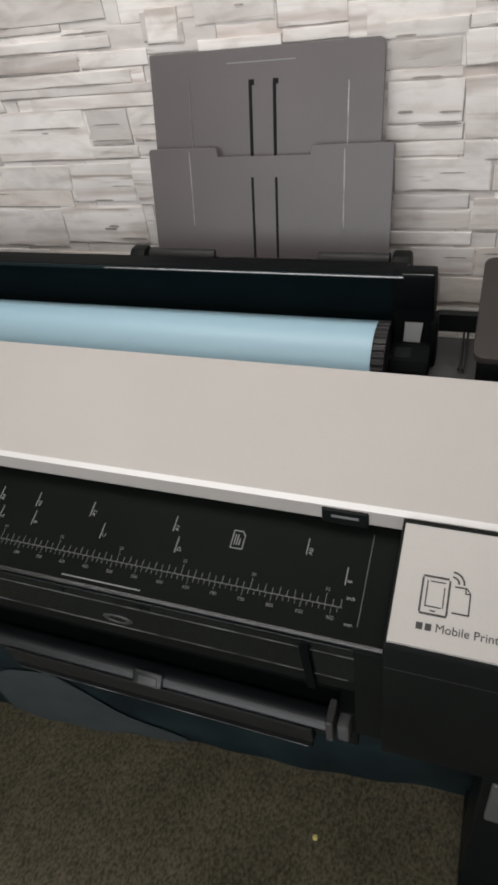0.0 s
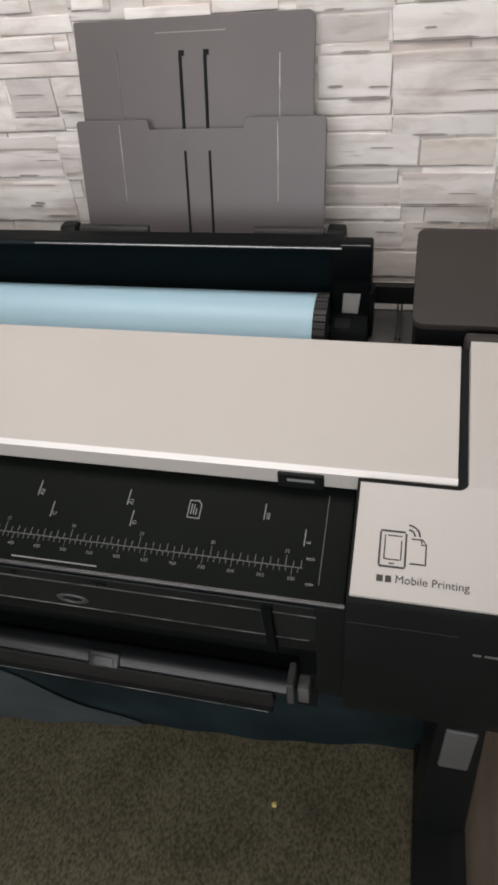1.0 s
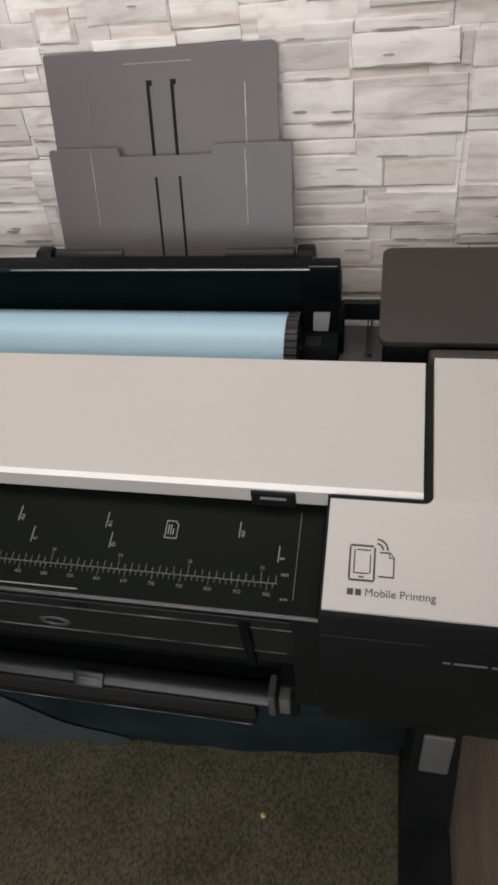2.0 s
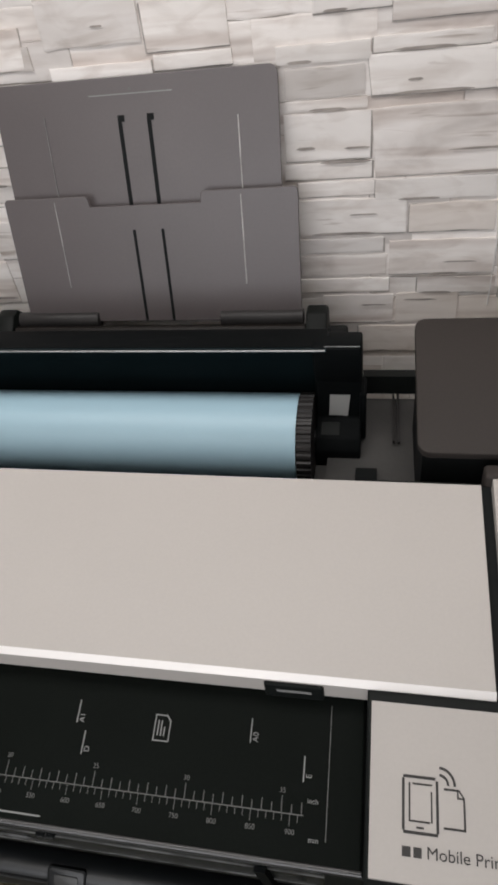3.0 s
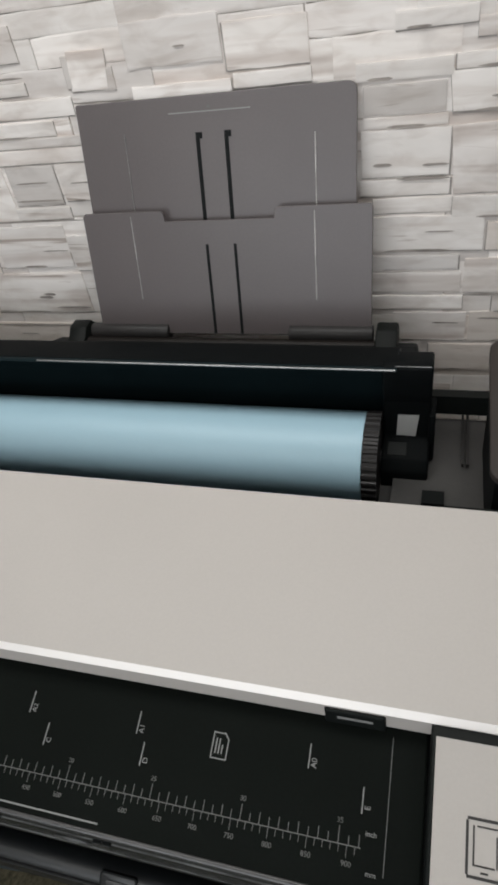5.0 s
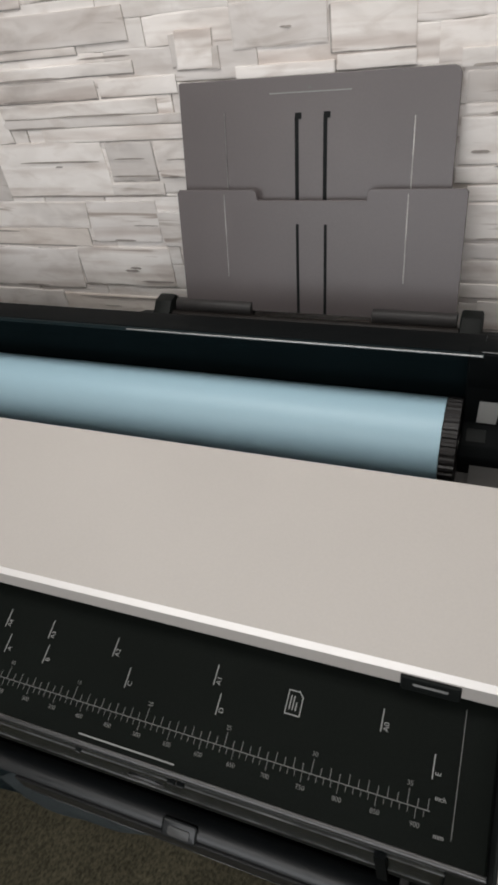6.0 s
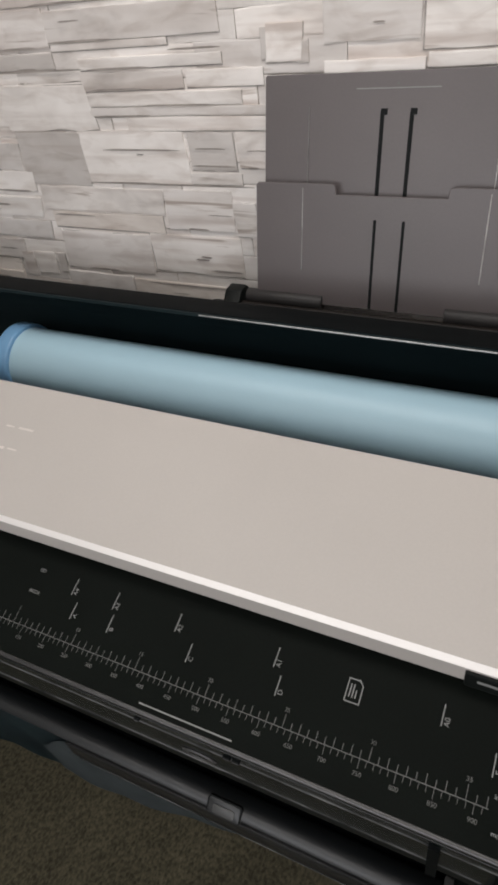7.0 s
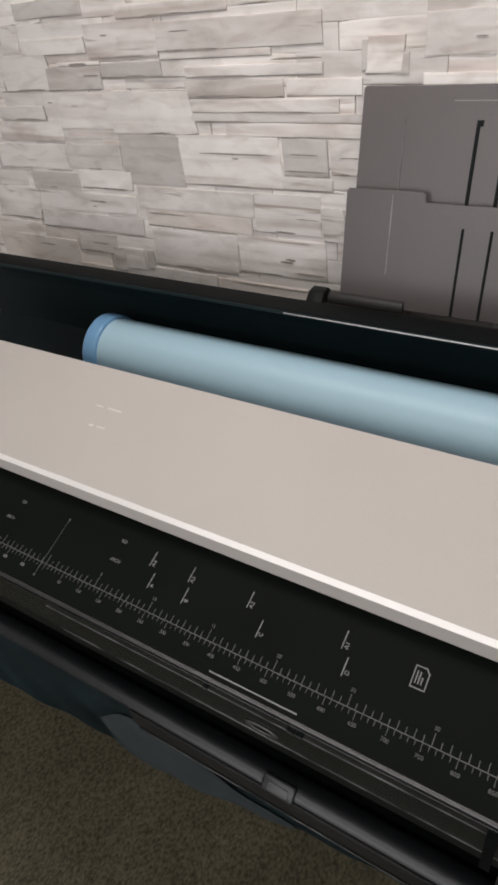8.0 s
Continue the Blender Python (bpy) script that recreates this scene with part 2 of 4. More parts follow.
def plate_shape(bm, outline, thick):
    """A flat (x, y) outline with a thickness downwards from z = 0."""
    a = [bm.verts.new((x, y, 0)) for x, y in outline]
    b = [bm.verts.new((x, y, -thick)) for x, y in outline]
    n = len(outline)
    bm.faces.new(a)
    bm.faces.new(b[::-1])
    for i in range(n):
        bm.faces.new((a[i], a[(i + 1) % n], b[(i + 1) % n], b[i]))
    return bm


def rod(bm, x0, x1, y, z, r, n=40, ridges=0, depth=0.0, r1=None):
    r1 = r if r1 is None else r1
    def rad(i, base):
        return base - (depth if ridges and (i * ridges * 2 // n) % 2 else 0.0)
    a = [bm.verts.new((x0, y + rad(i, r) * math.cos(2 * math.pi * i / n), z + rad(i, r) * math.sin(2 * math.pi * i / n))) for i in range(n)]
    b = [bm.verts.new((x1, y + rad(i, r1) * math.cos(2 * math.pi * i / n), z + rad(i, r1) * math.sin(2 * math.pi * i / n))) for i in range(n)]
    bm.faces.new(a)
    bm.faces.new(b[::-1])
    for i in range(n):
        bm.faces.new((a[i], b[i], b[(i + 1) % n], a[(i + 1) % n]))
    return bm


def soften(bm, width, segments=2, angle=30):
    bmesh.ops.recalc_face_normals(bm, faces=bm.faces)
    edges = [e for e in bm.edges if len(e.link_faces) == 2 and e.calc_face_angle(0) > radians(angle)]
    bmesh.ops.bevel(bm, geom=edges, offset=width, segments=segments, profile=0.5, affect="EDGES", clamp_overlap=True)
    return bm


def rounded(x0, x1, y0, y1, r, n=5, corners=(1, 1, 1, 1)):
    """An (x, y) outline with rounded corners: lower left, lower right, upper right, upper left."""
    pts = []
    for k, (cx, cy, start) in enumerate(((x0, y0, 180), (x1, y0, 270), (x1, y1, 0), (x0, y1, 90))):
        q = r * corners[k]
        sx, sy = 1 if k in (0, 3) else -1, 1 if k < 2 else -1
        if q < 1e-6:
            pts.append((cx, cy))
            continue
        for i in range(n + 1):
            a = radians(start + 90 * i / n)
            pts.append((cx + sx * q + q * math.cos(a), cy + sy * q + q * math.sin(a)))
    return pts


def part(name, bm, mat, parent=None, label="", at=None, smooth=False):
    bmesh.ops.recalc_face_normals(bm, faces=bm.faces)
    me = bpy.data.meshes.new(name)
    bm.to_mesh(me)
    bm.free()
    me.materials.append(mat)
    if smooth:
        me.polygons.foreach_set("use_smooth", [True] * len(me.polygons))
        me.set_sharp_from_angle(angle=radians(35))
    ob = new(name, me)
    if at is not None:
        ob.matrix_basis = at
    if parent is not None:
        ob.parent = parent
    if label:
        ob["label"] = label
    return ob


def thing(name, label, category, place=(0, 0, 0), group=""):
    ob = new(name)
    ob.empty_display_size = 0.05
    ob.location = place
    return tagged(ob, label, category, group)


def lettering(name, text, size, mat, parent, m, label="", align="CENTER"):
    cu = bpy.data.curves.new(name, "FONT")
    cu.body, cu.size, cu.extrude, cu.align_x, cu.align_y = text, size, 0.0002, align, "CENTER"
    tmp = new("lettering_curve", cu)
    bpy.context.view_layer.update()
    me = bpy.data.meshes.new_from_object(tmp.evaluated_get(bpy.context.evaluated_depsgraph_get()))
    bpy.data.objects.remove(tmp)
    me.name = name
    me.materials.clear()
    me.materials.append(mat)
    ob = new(name, me)
    ob.matrix_basis = m
    ob.parent = parent
    if label:
        ob["label"] = label
    return ob


# ---- the room ----
WALL_Y = 1.012
X0, X1, Y0, Y1, TOP = -2.6, 3.4, -3.2, WALL_Y, 2.75
floor = part("floor", box(bmesh.new(), X0, X1, Y0, Y1 + 0.12, -0.1, 0.0), M_WOOD)
tagged(floor, "greyish brown wood laminate floor", "floor", kind="structure")
carpet = part("floor_carpet", box(bmesh.new(), X0, 1.215, Y0, Y1, 0.001, 0.005), M_CARPET)
tagged(carpet, "olive brown loop-pile carpet on the floor", "carpet", kind="structure")
ceiling = part("ceiling", box(bmesh.new(), X0, X1, Y0, Y1 + 0.12, TOP, TOP + 0.1), M_CEIL)
tagged(ceiling, "plain white ceiling", "ceiling", kind="structure")
wall_back = part("wall_back", box(bmesh.new(), X0, X1, Y1 + 0.004, Y1 + 0.12, 0, TOP), M_GAP)
tagged(wall_back, "wall in pale stone-print wallpaper, its stones built in thin relief", "wall", kind="structure")
for name, dims in (("wall_left", (X0 - 0.1, X0, Y0, Y1 + 0.12)), ("wall_right", (X1, X1 + 0.1, Y0, Y1 + 0.12)), ("wall_front", (X0 - 0.1, X1 + 0.1, Y0 - 0.1, Y0))):
    w = part(name, box(bmesh.new(), *dims, 0, TOP), M_PAINT)
    tagged(w, "plain off-white painted wall", "wall", kind="structure")

# ---- the printer ----
PRINTER = thing("large_format_printer", "wide black and grey large-format printer with scanner on a stand", "printer", (0.4, 0.2, 0.62))
BASE = PRINTER.matrix_basis.inverted()


def ppart(name, bm, mat, label="", smooth=False, parent=None):
    ob = part(name, bm, mat, None, label, smooth=smooth)
    if parent is None:
        ob.parent, ob.matrix_parent_inverse = PRINTER, BASE
    else:
        ob.parent = parent
    return ob


LEFT, RIGHT = -0.80, 1.340


def taper(bm):
    for v in bm.verts:
        if 1.13 < v.co.x < 1.18 and v.co.y > 0.03:
            v.co.x -= 0.007 * max(0.0, min(1.0, 1 - (v.co.y - 0.05) / 0.32))
    return bm


# lower body with the recessed output front
BODY = [(0.40, 1.06), (0.10, 0.995), (0.06, 0.990), (-0.10, 0.930), (-0.115, 0.924), (-0.1165, 0.920), (-0.107, 0.885), (-0.090, 0.757), (-0.020, 0.750), (-0.015, 0.56), (0.36, 0.56), (0.40, 0.70)]
ppart("body", prism(bmesh.new(), BODY, LEFT, 0.9925), M_BLACK, "black plastic printer body")
bm = bmesh.new()
prism(bm, [(0.40, 1.085), (0.06, 1.046), (0.03, 1.048), (-0.137, 0.9865), (-0.1425, 0.975), (-0.140, 0.69), (-0.128, 0.640), (-0.09, 0.626), (0.40, 0.626)], 0.9925, RIGHT)
bmesh.ops.recalc_face_normals(bm, faces=bm.faces)
low_edges = [e for e in bm.edges if all(v.co.x > RIGHT - 0.001 and v.co.z < 0.65 for v in e.verts)]
bmesh.ops.bevel(bm, geom=low_edges, offset=0.03, segments=5, profile=0.5, affect="EDGES", clamp_overlap=True)
soften(bm, 0.004, 3, 60)
prism(bm, [(0.36, 0.905), (-0.114, 0.922), (-0.1208, 0.918), (-0.1208, 0.69), (-0.110, 0.640), (-0.09, 0.628), (0.36, 0.628)], 0.9455, 0.994)
ppart("side_housing", bm, M_BLACK, "black plastic housing under the control panel", smooth=True)
STRIPS = (("output_cover", [(-0.1150, 0.9215), (-0.1215, 0.9200), (-0.1160, 0.8915), (-0.1080, 0.8905)], "glossy black front cover strip"),
          ("output_flap", [(-0.1075, 0.8885), (-0.1150, 0.8885), (-0.1030, 0.8015), (-0.0955, 0.8010)], "glossy black middle cover strip"),
          ("output_lip", [(-0.0950, 0.7990), (-0.1020, 0.7985), (-0.0960, 0.7570), (-0.0890, 0.7565)], "satin black lower cover strip"))
for name, outline, label in STRIPS:
    bm = prism(bmesh.new(), outline, LEFT, 0.945)
    soften(bm, 0.0014, 2, 40)
    ppart(name, bm, M_BLACK if name == "output_lip" else M_COVER, label)
bm = prism(bmesh.new(), [(-0.1260, 0.905), (-0.1195, 0.907), (-0.0945, 0.748), (-0.1040, 0.748)], 0.857, 0.872)
ppart("rib", bm, M_DEEP)
# broken glints on the strip edges, painted as rods of patchy pale colour
ppart("cover_trim", rod(bmesh.new(), 0.02, 0.945, -0.1160, 0.8895, 0.0011, 8), M_GLINT_WEAR)
ppart("cover_trim", rod(bmesh.new(), 0.02, 0.930, -0.1032, 0.8000, 0.0011, 8), M_GLINT_WEAR)
# small catches along the upper strip
for x, w in ((0.398, 0.010), (0.556, 0.013), (0.571, 0.013)):
    bm = box(bmesh.new(), x, x + w, -0.1225, -0.1150, 0.8985, 0.9035)
    soften(bm, 0.0012, 1)
    catch = ppart("catch", bm, M_GAPBLACK)
    part("catch_edge", box(bmesh.new(), x + 0.002, x + w - 0.002, -0.1230, -0.1224, 0.9000, 0.9020), M_GLINT_WEAR, catch).matrix_parent_inverse = catch.matrix_basis.inverted()
# raised oval ring on the middle strip
bm = bmesh.new()
OVAL = pose(0.497, -0.1082, 0.832, 90 + 7.9, 0, 0)
ring = [[bm.verts.new((r * math.cos(2 * math.pi * i / 32), 0.50 * r * math.sin(2 * math.pi * i / 32), h)) for i in range(32)] for r, h in ((0.032, 0.0), (0.029, 0.0022), (0.021, 0.0022), (0.018, 0.0005))]
for a, b in zip(ring, ring[1:]):
    for i in range(32):
        bm.faces.new((a[i], a[(i + 1) % 32], b[(i + 1) % 32], b[i]))
ppart("badge", bm, M_LATCH, "raised grey oval ring").matrix_basis = OVAL

ppart("housing_groove", rod(bmesh.new(), 0.994, 1.16, -0.1422, 0.930, 0.0007, 8), M_HINGE)

# the sloping scan plate with its ruler
SLOPE = radians(20.35)
PLATE = pose(0, 0, 0.98, 20.35, 0, 0)
bm = plate_shape(bmesh.new(), [(-0.34, -0.1275), (0.990, -0.1275), (0.990, 0.115), (-0.34, 0.115)], 0.010)
soften(bm, 0.003, 2)
plate = ppart("scan_plate", bm, M_PLATE, "black scanner input plate with a printed ruler")
plate.matrix_basis = PLATE
ppart("plate_lip", rod(bmesh.new(), -0.34, 0.990, -0.1195, 0.9335, 0.0042, 20), M_LIP, smooth=True)
K = 1 / math.cos(SLOPE)


def mark(bm, x0, x1, y0, y1, h=0.0005):
    box(bm, x0, x1, y0 * K, y1 * K, 0.0001, h)


scale = bmesh.new()
RL = -0.0705
mark(scale, -0.30, 0.917, RL - 0.0006, RL + 0.0006)
for i in range(-30, 92):
    mark(scale, i * 0.01 - 0.0004, i * 0.01 + 0.0004, RL - (0.0125 if i % 5 == 0 else 0.008), RL)
for i in range(-23, 73):
    mark(scale, i * 0.0127 - 0.0005, i * 0.0127 + 0.0005, RL, RL + (0.018 if i % 10 == 0 else 0.013 if i % 2 == 0 else 0.010))
part("ruler_scale", scale, M_DIM, plate, "pale printed ruler ticks")
for mm in range(50, 901, 50):
    lettering("ruler_number", str(mm), 0.0085, M_DIM, plate, pose(mm / 1000 + 0.001, (RL - 0.0185) * K, 0.0003))
for inch in range(5, 36, 5):
    lettering("ruler_number", str(inch), 0.0085, M_DIM, plate, pose(inch * 0.0254, (RL + 0.0235) * K, 0.0003))
lettering("unit_text", "inch", 0.0085, M_INK, plate, pose(0.928, (-0.055) * K, 0.0003))
lettering("unit_text", "mm", 0.0085, M_INK, plate, pose(0.931, (-0.094) * K, 0.0003))
for text, x, y in (("A4", 0.210, 0), ("A3", 0.297, 0), ("A2", 0.420, 0), ("A1", 0.594, 0), ("A0", 0.841, 0),
                   ("A", 0.2286, -0.036), ("B", 0.3048, -0.036), ("C", 0.4572, -0.036), ("D", 0.6096, -0.036), ("E", 0.9144, -0.036)):
    bm = bmesh.new()
    mark(bm, x - 0.0008, x + 0.0008, y, y + 0.028)
    m = part("size_mark", bm, M_INK, plate)
    lettering("size_text", text, 0.0105, M_INK, m, pose(x + 0.007, (y + 0.007) * K, 0.0003, 0, 0, 90))
bm = bmesh.new()
mark(bm, 0.9455, 0.9465, -0.094, 0.052)
part("guide_line", bm, M_DIM, plate)
bm = bmesh.new()
mark(bm, -0.011, -0.0103, -0.096, 0.020)
mark(bm, -0.0125, -0.0085, 0.018, 0.022)
mark(bm, -0.0125, -0.0085, -0.098, -0.094)
part("guide_line", bm, M_DIM, plate)
bm = bmesh.new()
mark(bm, 0.411, 0.571, -0.1105, -0.1085)
part("guide_line", bm, M_INK, plate)
# small page sign: a sheet with a folded corner and three lines
bm = bmesh.new()
for x0, x1, y0, y1 in ((0.7065, 0.7080, -0.009, 0.021), (0.7065, 0.7295, -0.0105, -0.0090), (0.7280, 0.7295, -0.0105, 0.013), (0.7065, 0.7220, 0.0195, 0.021),
                       (0.7115, 0.7132, -0.004, 0.014), (0.7160, 0.7177, -0.004, 0.014), (0.7205, 0.7222, -0.004, 0.007)):
    mark(bm, x0, x1, y0, y1)
bm.faces.new([bm.verts.new((x, y * K, 0.0005)) for x, y in ((0.7215, 0.0208), (0.7225, 0.0222), (0.7303, 0.0135), (0.7290, 0.0124))])
part("page_sign", bm, M_INK, plate, "pale printed page symbol")
for text, x, y in (("ISO", 0.133, 0.022), ("ARCH", 0.137, -0.015), ("ISO", -0.141, 0.018), ("ARCH", -0.150, -0.019)):
    lettering("series_text", text, 0.0085, M_INK, plate, pose(x, y * K, 0.0003))
# numbers past zero, too worn to read
for x in (-0.050, -0.100, -0.150):
    bm = bmesh.new()
    mark(bm, x - 0.005, x + 0.005, RL - 0.0215, RL - 0.0155)
    part("number_bar", bm, M_DIM, plate)

# the long grey lid
bm = prism(bmesh.new(), [(0.369, 1.1105), (0.0624, 1.0567), (0.0549, 1.0490), (0.0556, 1.0180), (0.0590, 1.0150), (0.090, 1.020), (0.369, 1.085)], LEFT, 1.154)
soften(bm, 0.0009, 2, 20)
lid = ppart("scanner_lid", taper(bm), M_LID, "warm grey plastic scanner lid with bevelled front edge")
# the bevel's bright reflection is put into a base paler than the lid
M_LID_HIGHLIGHT = material("painted_lid_highlight", (0.84, 0.81, 0.79), 0.33, metal=0.12, spec=1.0, stain=0.03, stain_scale=5)
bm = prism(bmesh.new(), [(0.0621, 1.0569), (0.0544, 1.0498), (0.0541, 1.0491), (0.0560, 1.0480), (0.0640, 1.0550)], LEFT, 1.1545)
ppart("lid_edge", taper(bm), M_LID_HIGHLIGHT, "bevelled front edge with its highlight painted pale", parent=lid)
bm = box(bmesh.new(), 0.857, 0.936, 0.0505, 0.0600, 1.012, 1.0445)
soften(bm, 0.003, 2)
tab = ppart("lid_tab", bm, M_BLACK, "black grip tab in the lid's edge", parent=lid)
part("tab_line", box(bmesh.new(), 0.874, 0.920, 0.0500, 0.0520, 1.028, 1.0335), M_INK, tab)
# black strip filling the gap between lid and panel
bm = bmesh.new()
prism(bm, [(0.030, 1.040), (0.0565, 1.0465), (0.0565, 1.010), (0.030, 1.010)], 0.992, 1.172)
prism(bm, [(0.050, 1.044), (0.375, 1.101), (0.375, 1.070), (0.050, 1.020)], 1.1535, 1.172)
ppart("gasket", taper(bm), M_GAPBLACK, "black strip filling the gap round the lid")
# pale embossed sign on the lid
LID = pose(0, 0.0690, 1.0575, 10.02, 0, 0)
M_WORN = material("worn_pale_mark", (0.68, 0.635, 0.60), 0.5, stain=0.1)
for x0, x1, y0, y1 in ((-0.117, -0.096, 0.186, 0.190), (-0.083, -0.044, 0.186, 0.191), (-0.092, -0.080, 0.130, 0.136), (-0.072, -0.048, 0.132, 0.136)):
    sign = part("lid_sign", box(bmesh.new(), x0, x1, y0, y1, 0.0002, 0.0006), M_WORN, lid, "worn pale mark")
    sign.matrix_basis = LID

# the white control panel: sloping front, then back along the lid
def panel_z(y):
    return 1.056 + (y - 0.035) * math.tan(SLOPE) if y < 0.042 else 1.0586 + (y - 0.042) * math.tan(radians(10.67))


bm = bmesh.new()
prism(bm, [(-0.137, panel_z(-0.137)), (0.036, panel_z(0.036)), (0.036, panel_z(0.036) - 0.005), (-0.137, panel_z(-0.137) - 0.004)], 0.9975, 1.170)
prism(bm, [(-0.137, panel_z(-0.137)), (0.036, panel_z(0.036)), (0.043, panel_z(0.043)), (0.372, panel_z(0.372)), (0.372, 1.07), (0.043, 1.045), (-0.137, panel_z(-0.137) - 0.004)], 1.170, RIGHT + 0.012)
# the rounded inner corner
c = [(1.1702, 0.0362), (1.1702, 0.052)] + [(1.1702 - 0.016 + 0.016 * math.cos(radians(a)), 0.0520 - 0.016 * math.sin(radians(a))) for a in range(15, 91, 15)]
va = [bm.verts.new((x, y, panel_z(y))) for x, y in c]
vb = [bm.verts.new((x, y, 1.03)) for x, y in c]
bm.faces.new(va)
for i in range(len(c)):
    bm.faces.new((va[i], va[(i + 1) % len(c)], vb[(i + 1) % len(c)], vb[i]))
bmf = bmesh.new()
prism(bmf, [(0.374, 1.124), (0.408, 1.120), (0.408, 1.06), (0.374, 1.06)], 1.160, RIGHT + 0.014)
soften(bmf, 0.008, 3, 60)
ppart("panel_frame", bmf, M_BOX, "dark brown-grey frame behind the panel", smooth=True)
panel = ppart("control_panel", taper(bm), M_PANEL, "off-white plastic panel with printed phone symbol")
PANEL = pose(0, 0.035, 1.056, 20.35, 0, 0)


def pmark(bm, x0, x1, y0, y1):
    """Flat ink on the panel, by x and plan y."""
    box(bm, x0, x1, (y0 - 0.035) * K, (y1 - 0.035) * K, 0.0001, 0.0005)


def symbol(name, rects, label):
    bm = bmesh.new()
    for q in rects:
        pmark(bm, *q)
    part(name, bm, M_DARKINK, panel, label).matrix_basis = PANEL


symbol("phone_symbol", ((1.034, 1.0370, -0.0895, -0.040), (1.0355, 1.072, -0.0395, -0.0365), (1.0355, 1.0735, -0.0925, -0.0895), (1.0720, 1.0750, -0.0895, -0.040)), "black printed phone symbol")
symbol("screen_symbol", ((1.0415, 1.0435, -0.0805, -0.0440), (1.0460, 1.0680, -0.0455, -0.0437), (1.0415, 1.0650, -0.0812, -0.0794), (1.0662, 1.0680, -0.0805, -0.0510)), "thin printed screen outline")
symbol("key_symbol", ((1.050, 1.058, -0.0870, -0.0850),), "small printed key bar")
symbol("page_symbol", ((1.0810, 1.0965, -0.0478, -0.0456), (1.1020, 1.1042, -0.0830, -0.0540), (1.0800, 1.1042, -0.0845, -0.0823), (1.0955, 1.0972, -0.0545, -0.0470), (1.0955, 1.1035, -0.0550, -0.0533)), "black printed page symbol")
bm = bmesh.new()
bm.faces.new([bm.verts.new((x, (y - 0.035) * K, 0.0005)) for x, y in ((1.0955, -0.0456), (1.0980, -0.0456), (1.1042, -0.0535), (1.1042, -0.0560))])
part("page_corner", bm, M_DARKINK, panel).matrix_basis = PANEL
for rad in (0.0095, 0.0168):
    bm = bmesh.new()
    ring = [[bm.verts.new((1.0765 + q * math.cos(radians(a)), (-0.0430 - 0.035 + q * math.sin(radians(a)) * 0.98) * K, 0.0005)) for a in range(0, 91, 6)] for q in (rad - 0.0014, rad + 0.0014)]
    for k in range(15):
        bm.faces.new((ring[0][k], ring[1][k], ring[1][k + 1], ring[0][k + 1]))
    part("wave_symbol", bm, M_DARKINK, panel).matrix_basis = PANEL
ob = lettering("panel_text", "Mobile Printing", 0.0172, M_DARKINK, panel, PANEL @ pose(1.0605, (-0.1085 - 0.035) * K, 0.0004), align="LEFT")
bm = bmesh.new()
for r in ((1.034, 1.0435, -0.1135, -0.1040), (1.0465, 1.0555, -0.1135, -0.1040)):
    pmark(bm, *r)
ob = part("maker_mark", bm, M_DARKINK, panel)
ob.matrix_basis = PANEL
bm = bmesh.new()
for x, w in ((1.185, 0.012), (1.202, 0.05), (1.258, 0.032)):
    box(bm, x, x + w, -0.1436, -0.1426, 0.8880, 0.8930)
ppart("model_mark", bm, M_DIM, "pale grey model lettering as bars")

# ---- roll of paper and its holder ----
RY, RZ, RR = 0.633, 0.967, 0.094
roll = thing("paper_roll", "wide pale blue paper roll loaded in the printer", "paper roll", (0.2, RY, RZ))
RB = roll.matrix_basis.inverted()
ob = part("paper", rod(bmesh.new(), -0.412, 0.843, RY, RZ, RR, 96), M_PAPER, None, "", smooth=True)
ob.parent, ob.matrix_parent_inverse = roll, RB
bm = rod(bmesh.new(), -0.462, -0.412, RY, RZ, RR + 0.010, 64)
soften(bm, 0.008, 3, 60)
ob = part("flange", bm, M_BLUE, None, "blue plastic end flange", smooth=True)
ob.parent, ob.matrix_parent_inverse = roll, RB
bm = rod(bmesh.new(), 0.844, 0.873, RY, RZ, RR + 0.002, 216, 36, 0.0035)
ob = part("knurled_wheel", bm, M_HINGE, None, "black ribbed end wheel")
ob.parent, ob.matrix_parent_inverse = roll, RB
ob = part("spindle", rod(bmesh.new(), -0.465, 0.90, RY, RZ, 0.020, 24), M_HINGE, None, "", smooth=True)
ob.parent, ob.matrix_parent_inverse = roll, RB

# trough and cover behind the roll
bm = prism(bmesh.new(), [(0.6275, 1.180), (0.632, 1.185), (0.70, 1.184), (0.745, 1.158), (0.775, 1.10), (0.785, 0.95), (0.785, 0.62), (0.36, 0.62), (0.36, 0.70), (0.66, 0.80), (0.755, 0.93), (0.752, 1.07), (0.735, 1.125), (0.700, 1.162), (0.640, 1.176)], LEFT - 0.3, 0.902)
cover = ppart("roll_cover", bm, M_GLOSS, "glossy black roll cover", smooth=True)
bm = rod(bmesh.new(), 0.16, 0.90, 0.6285, 1.1830, 0.0020, 10)
rim = prism(bmesh.new(), [(0.637, 1.1862), (0.700, 1.1852), (0.7455, 1.1590), (0.7450, 1.1570), (0.700, 1.1830), (0.637, 1.1840)], LEFT - 0.3, 0.901)
ppart("cover_rim", rim, M_DEEP, "matt black rim of the roll cover", smooth=True)
ppart("cover_edge", bm, M_METAL, "worn shiny edge of the cover")
bm = prism(bmesh.new(), [(0.632, 1.186), (0.640, 1.130), (0.664, 1.090), (0.660, 1.005), (0.615, 0.985), (0.600, 0.962), (0.600, 0.915), (0.720, 0.915), (0.735, 1.120), (0.700, 1.180), (0.650, 1.190)], 0.875, 0.966)
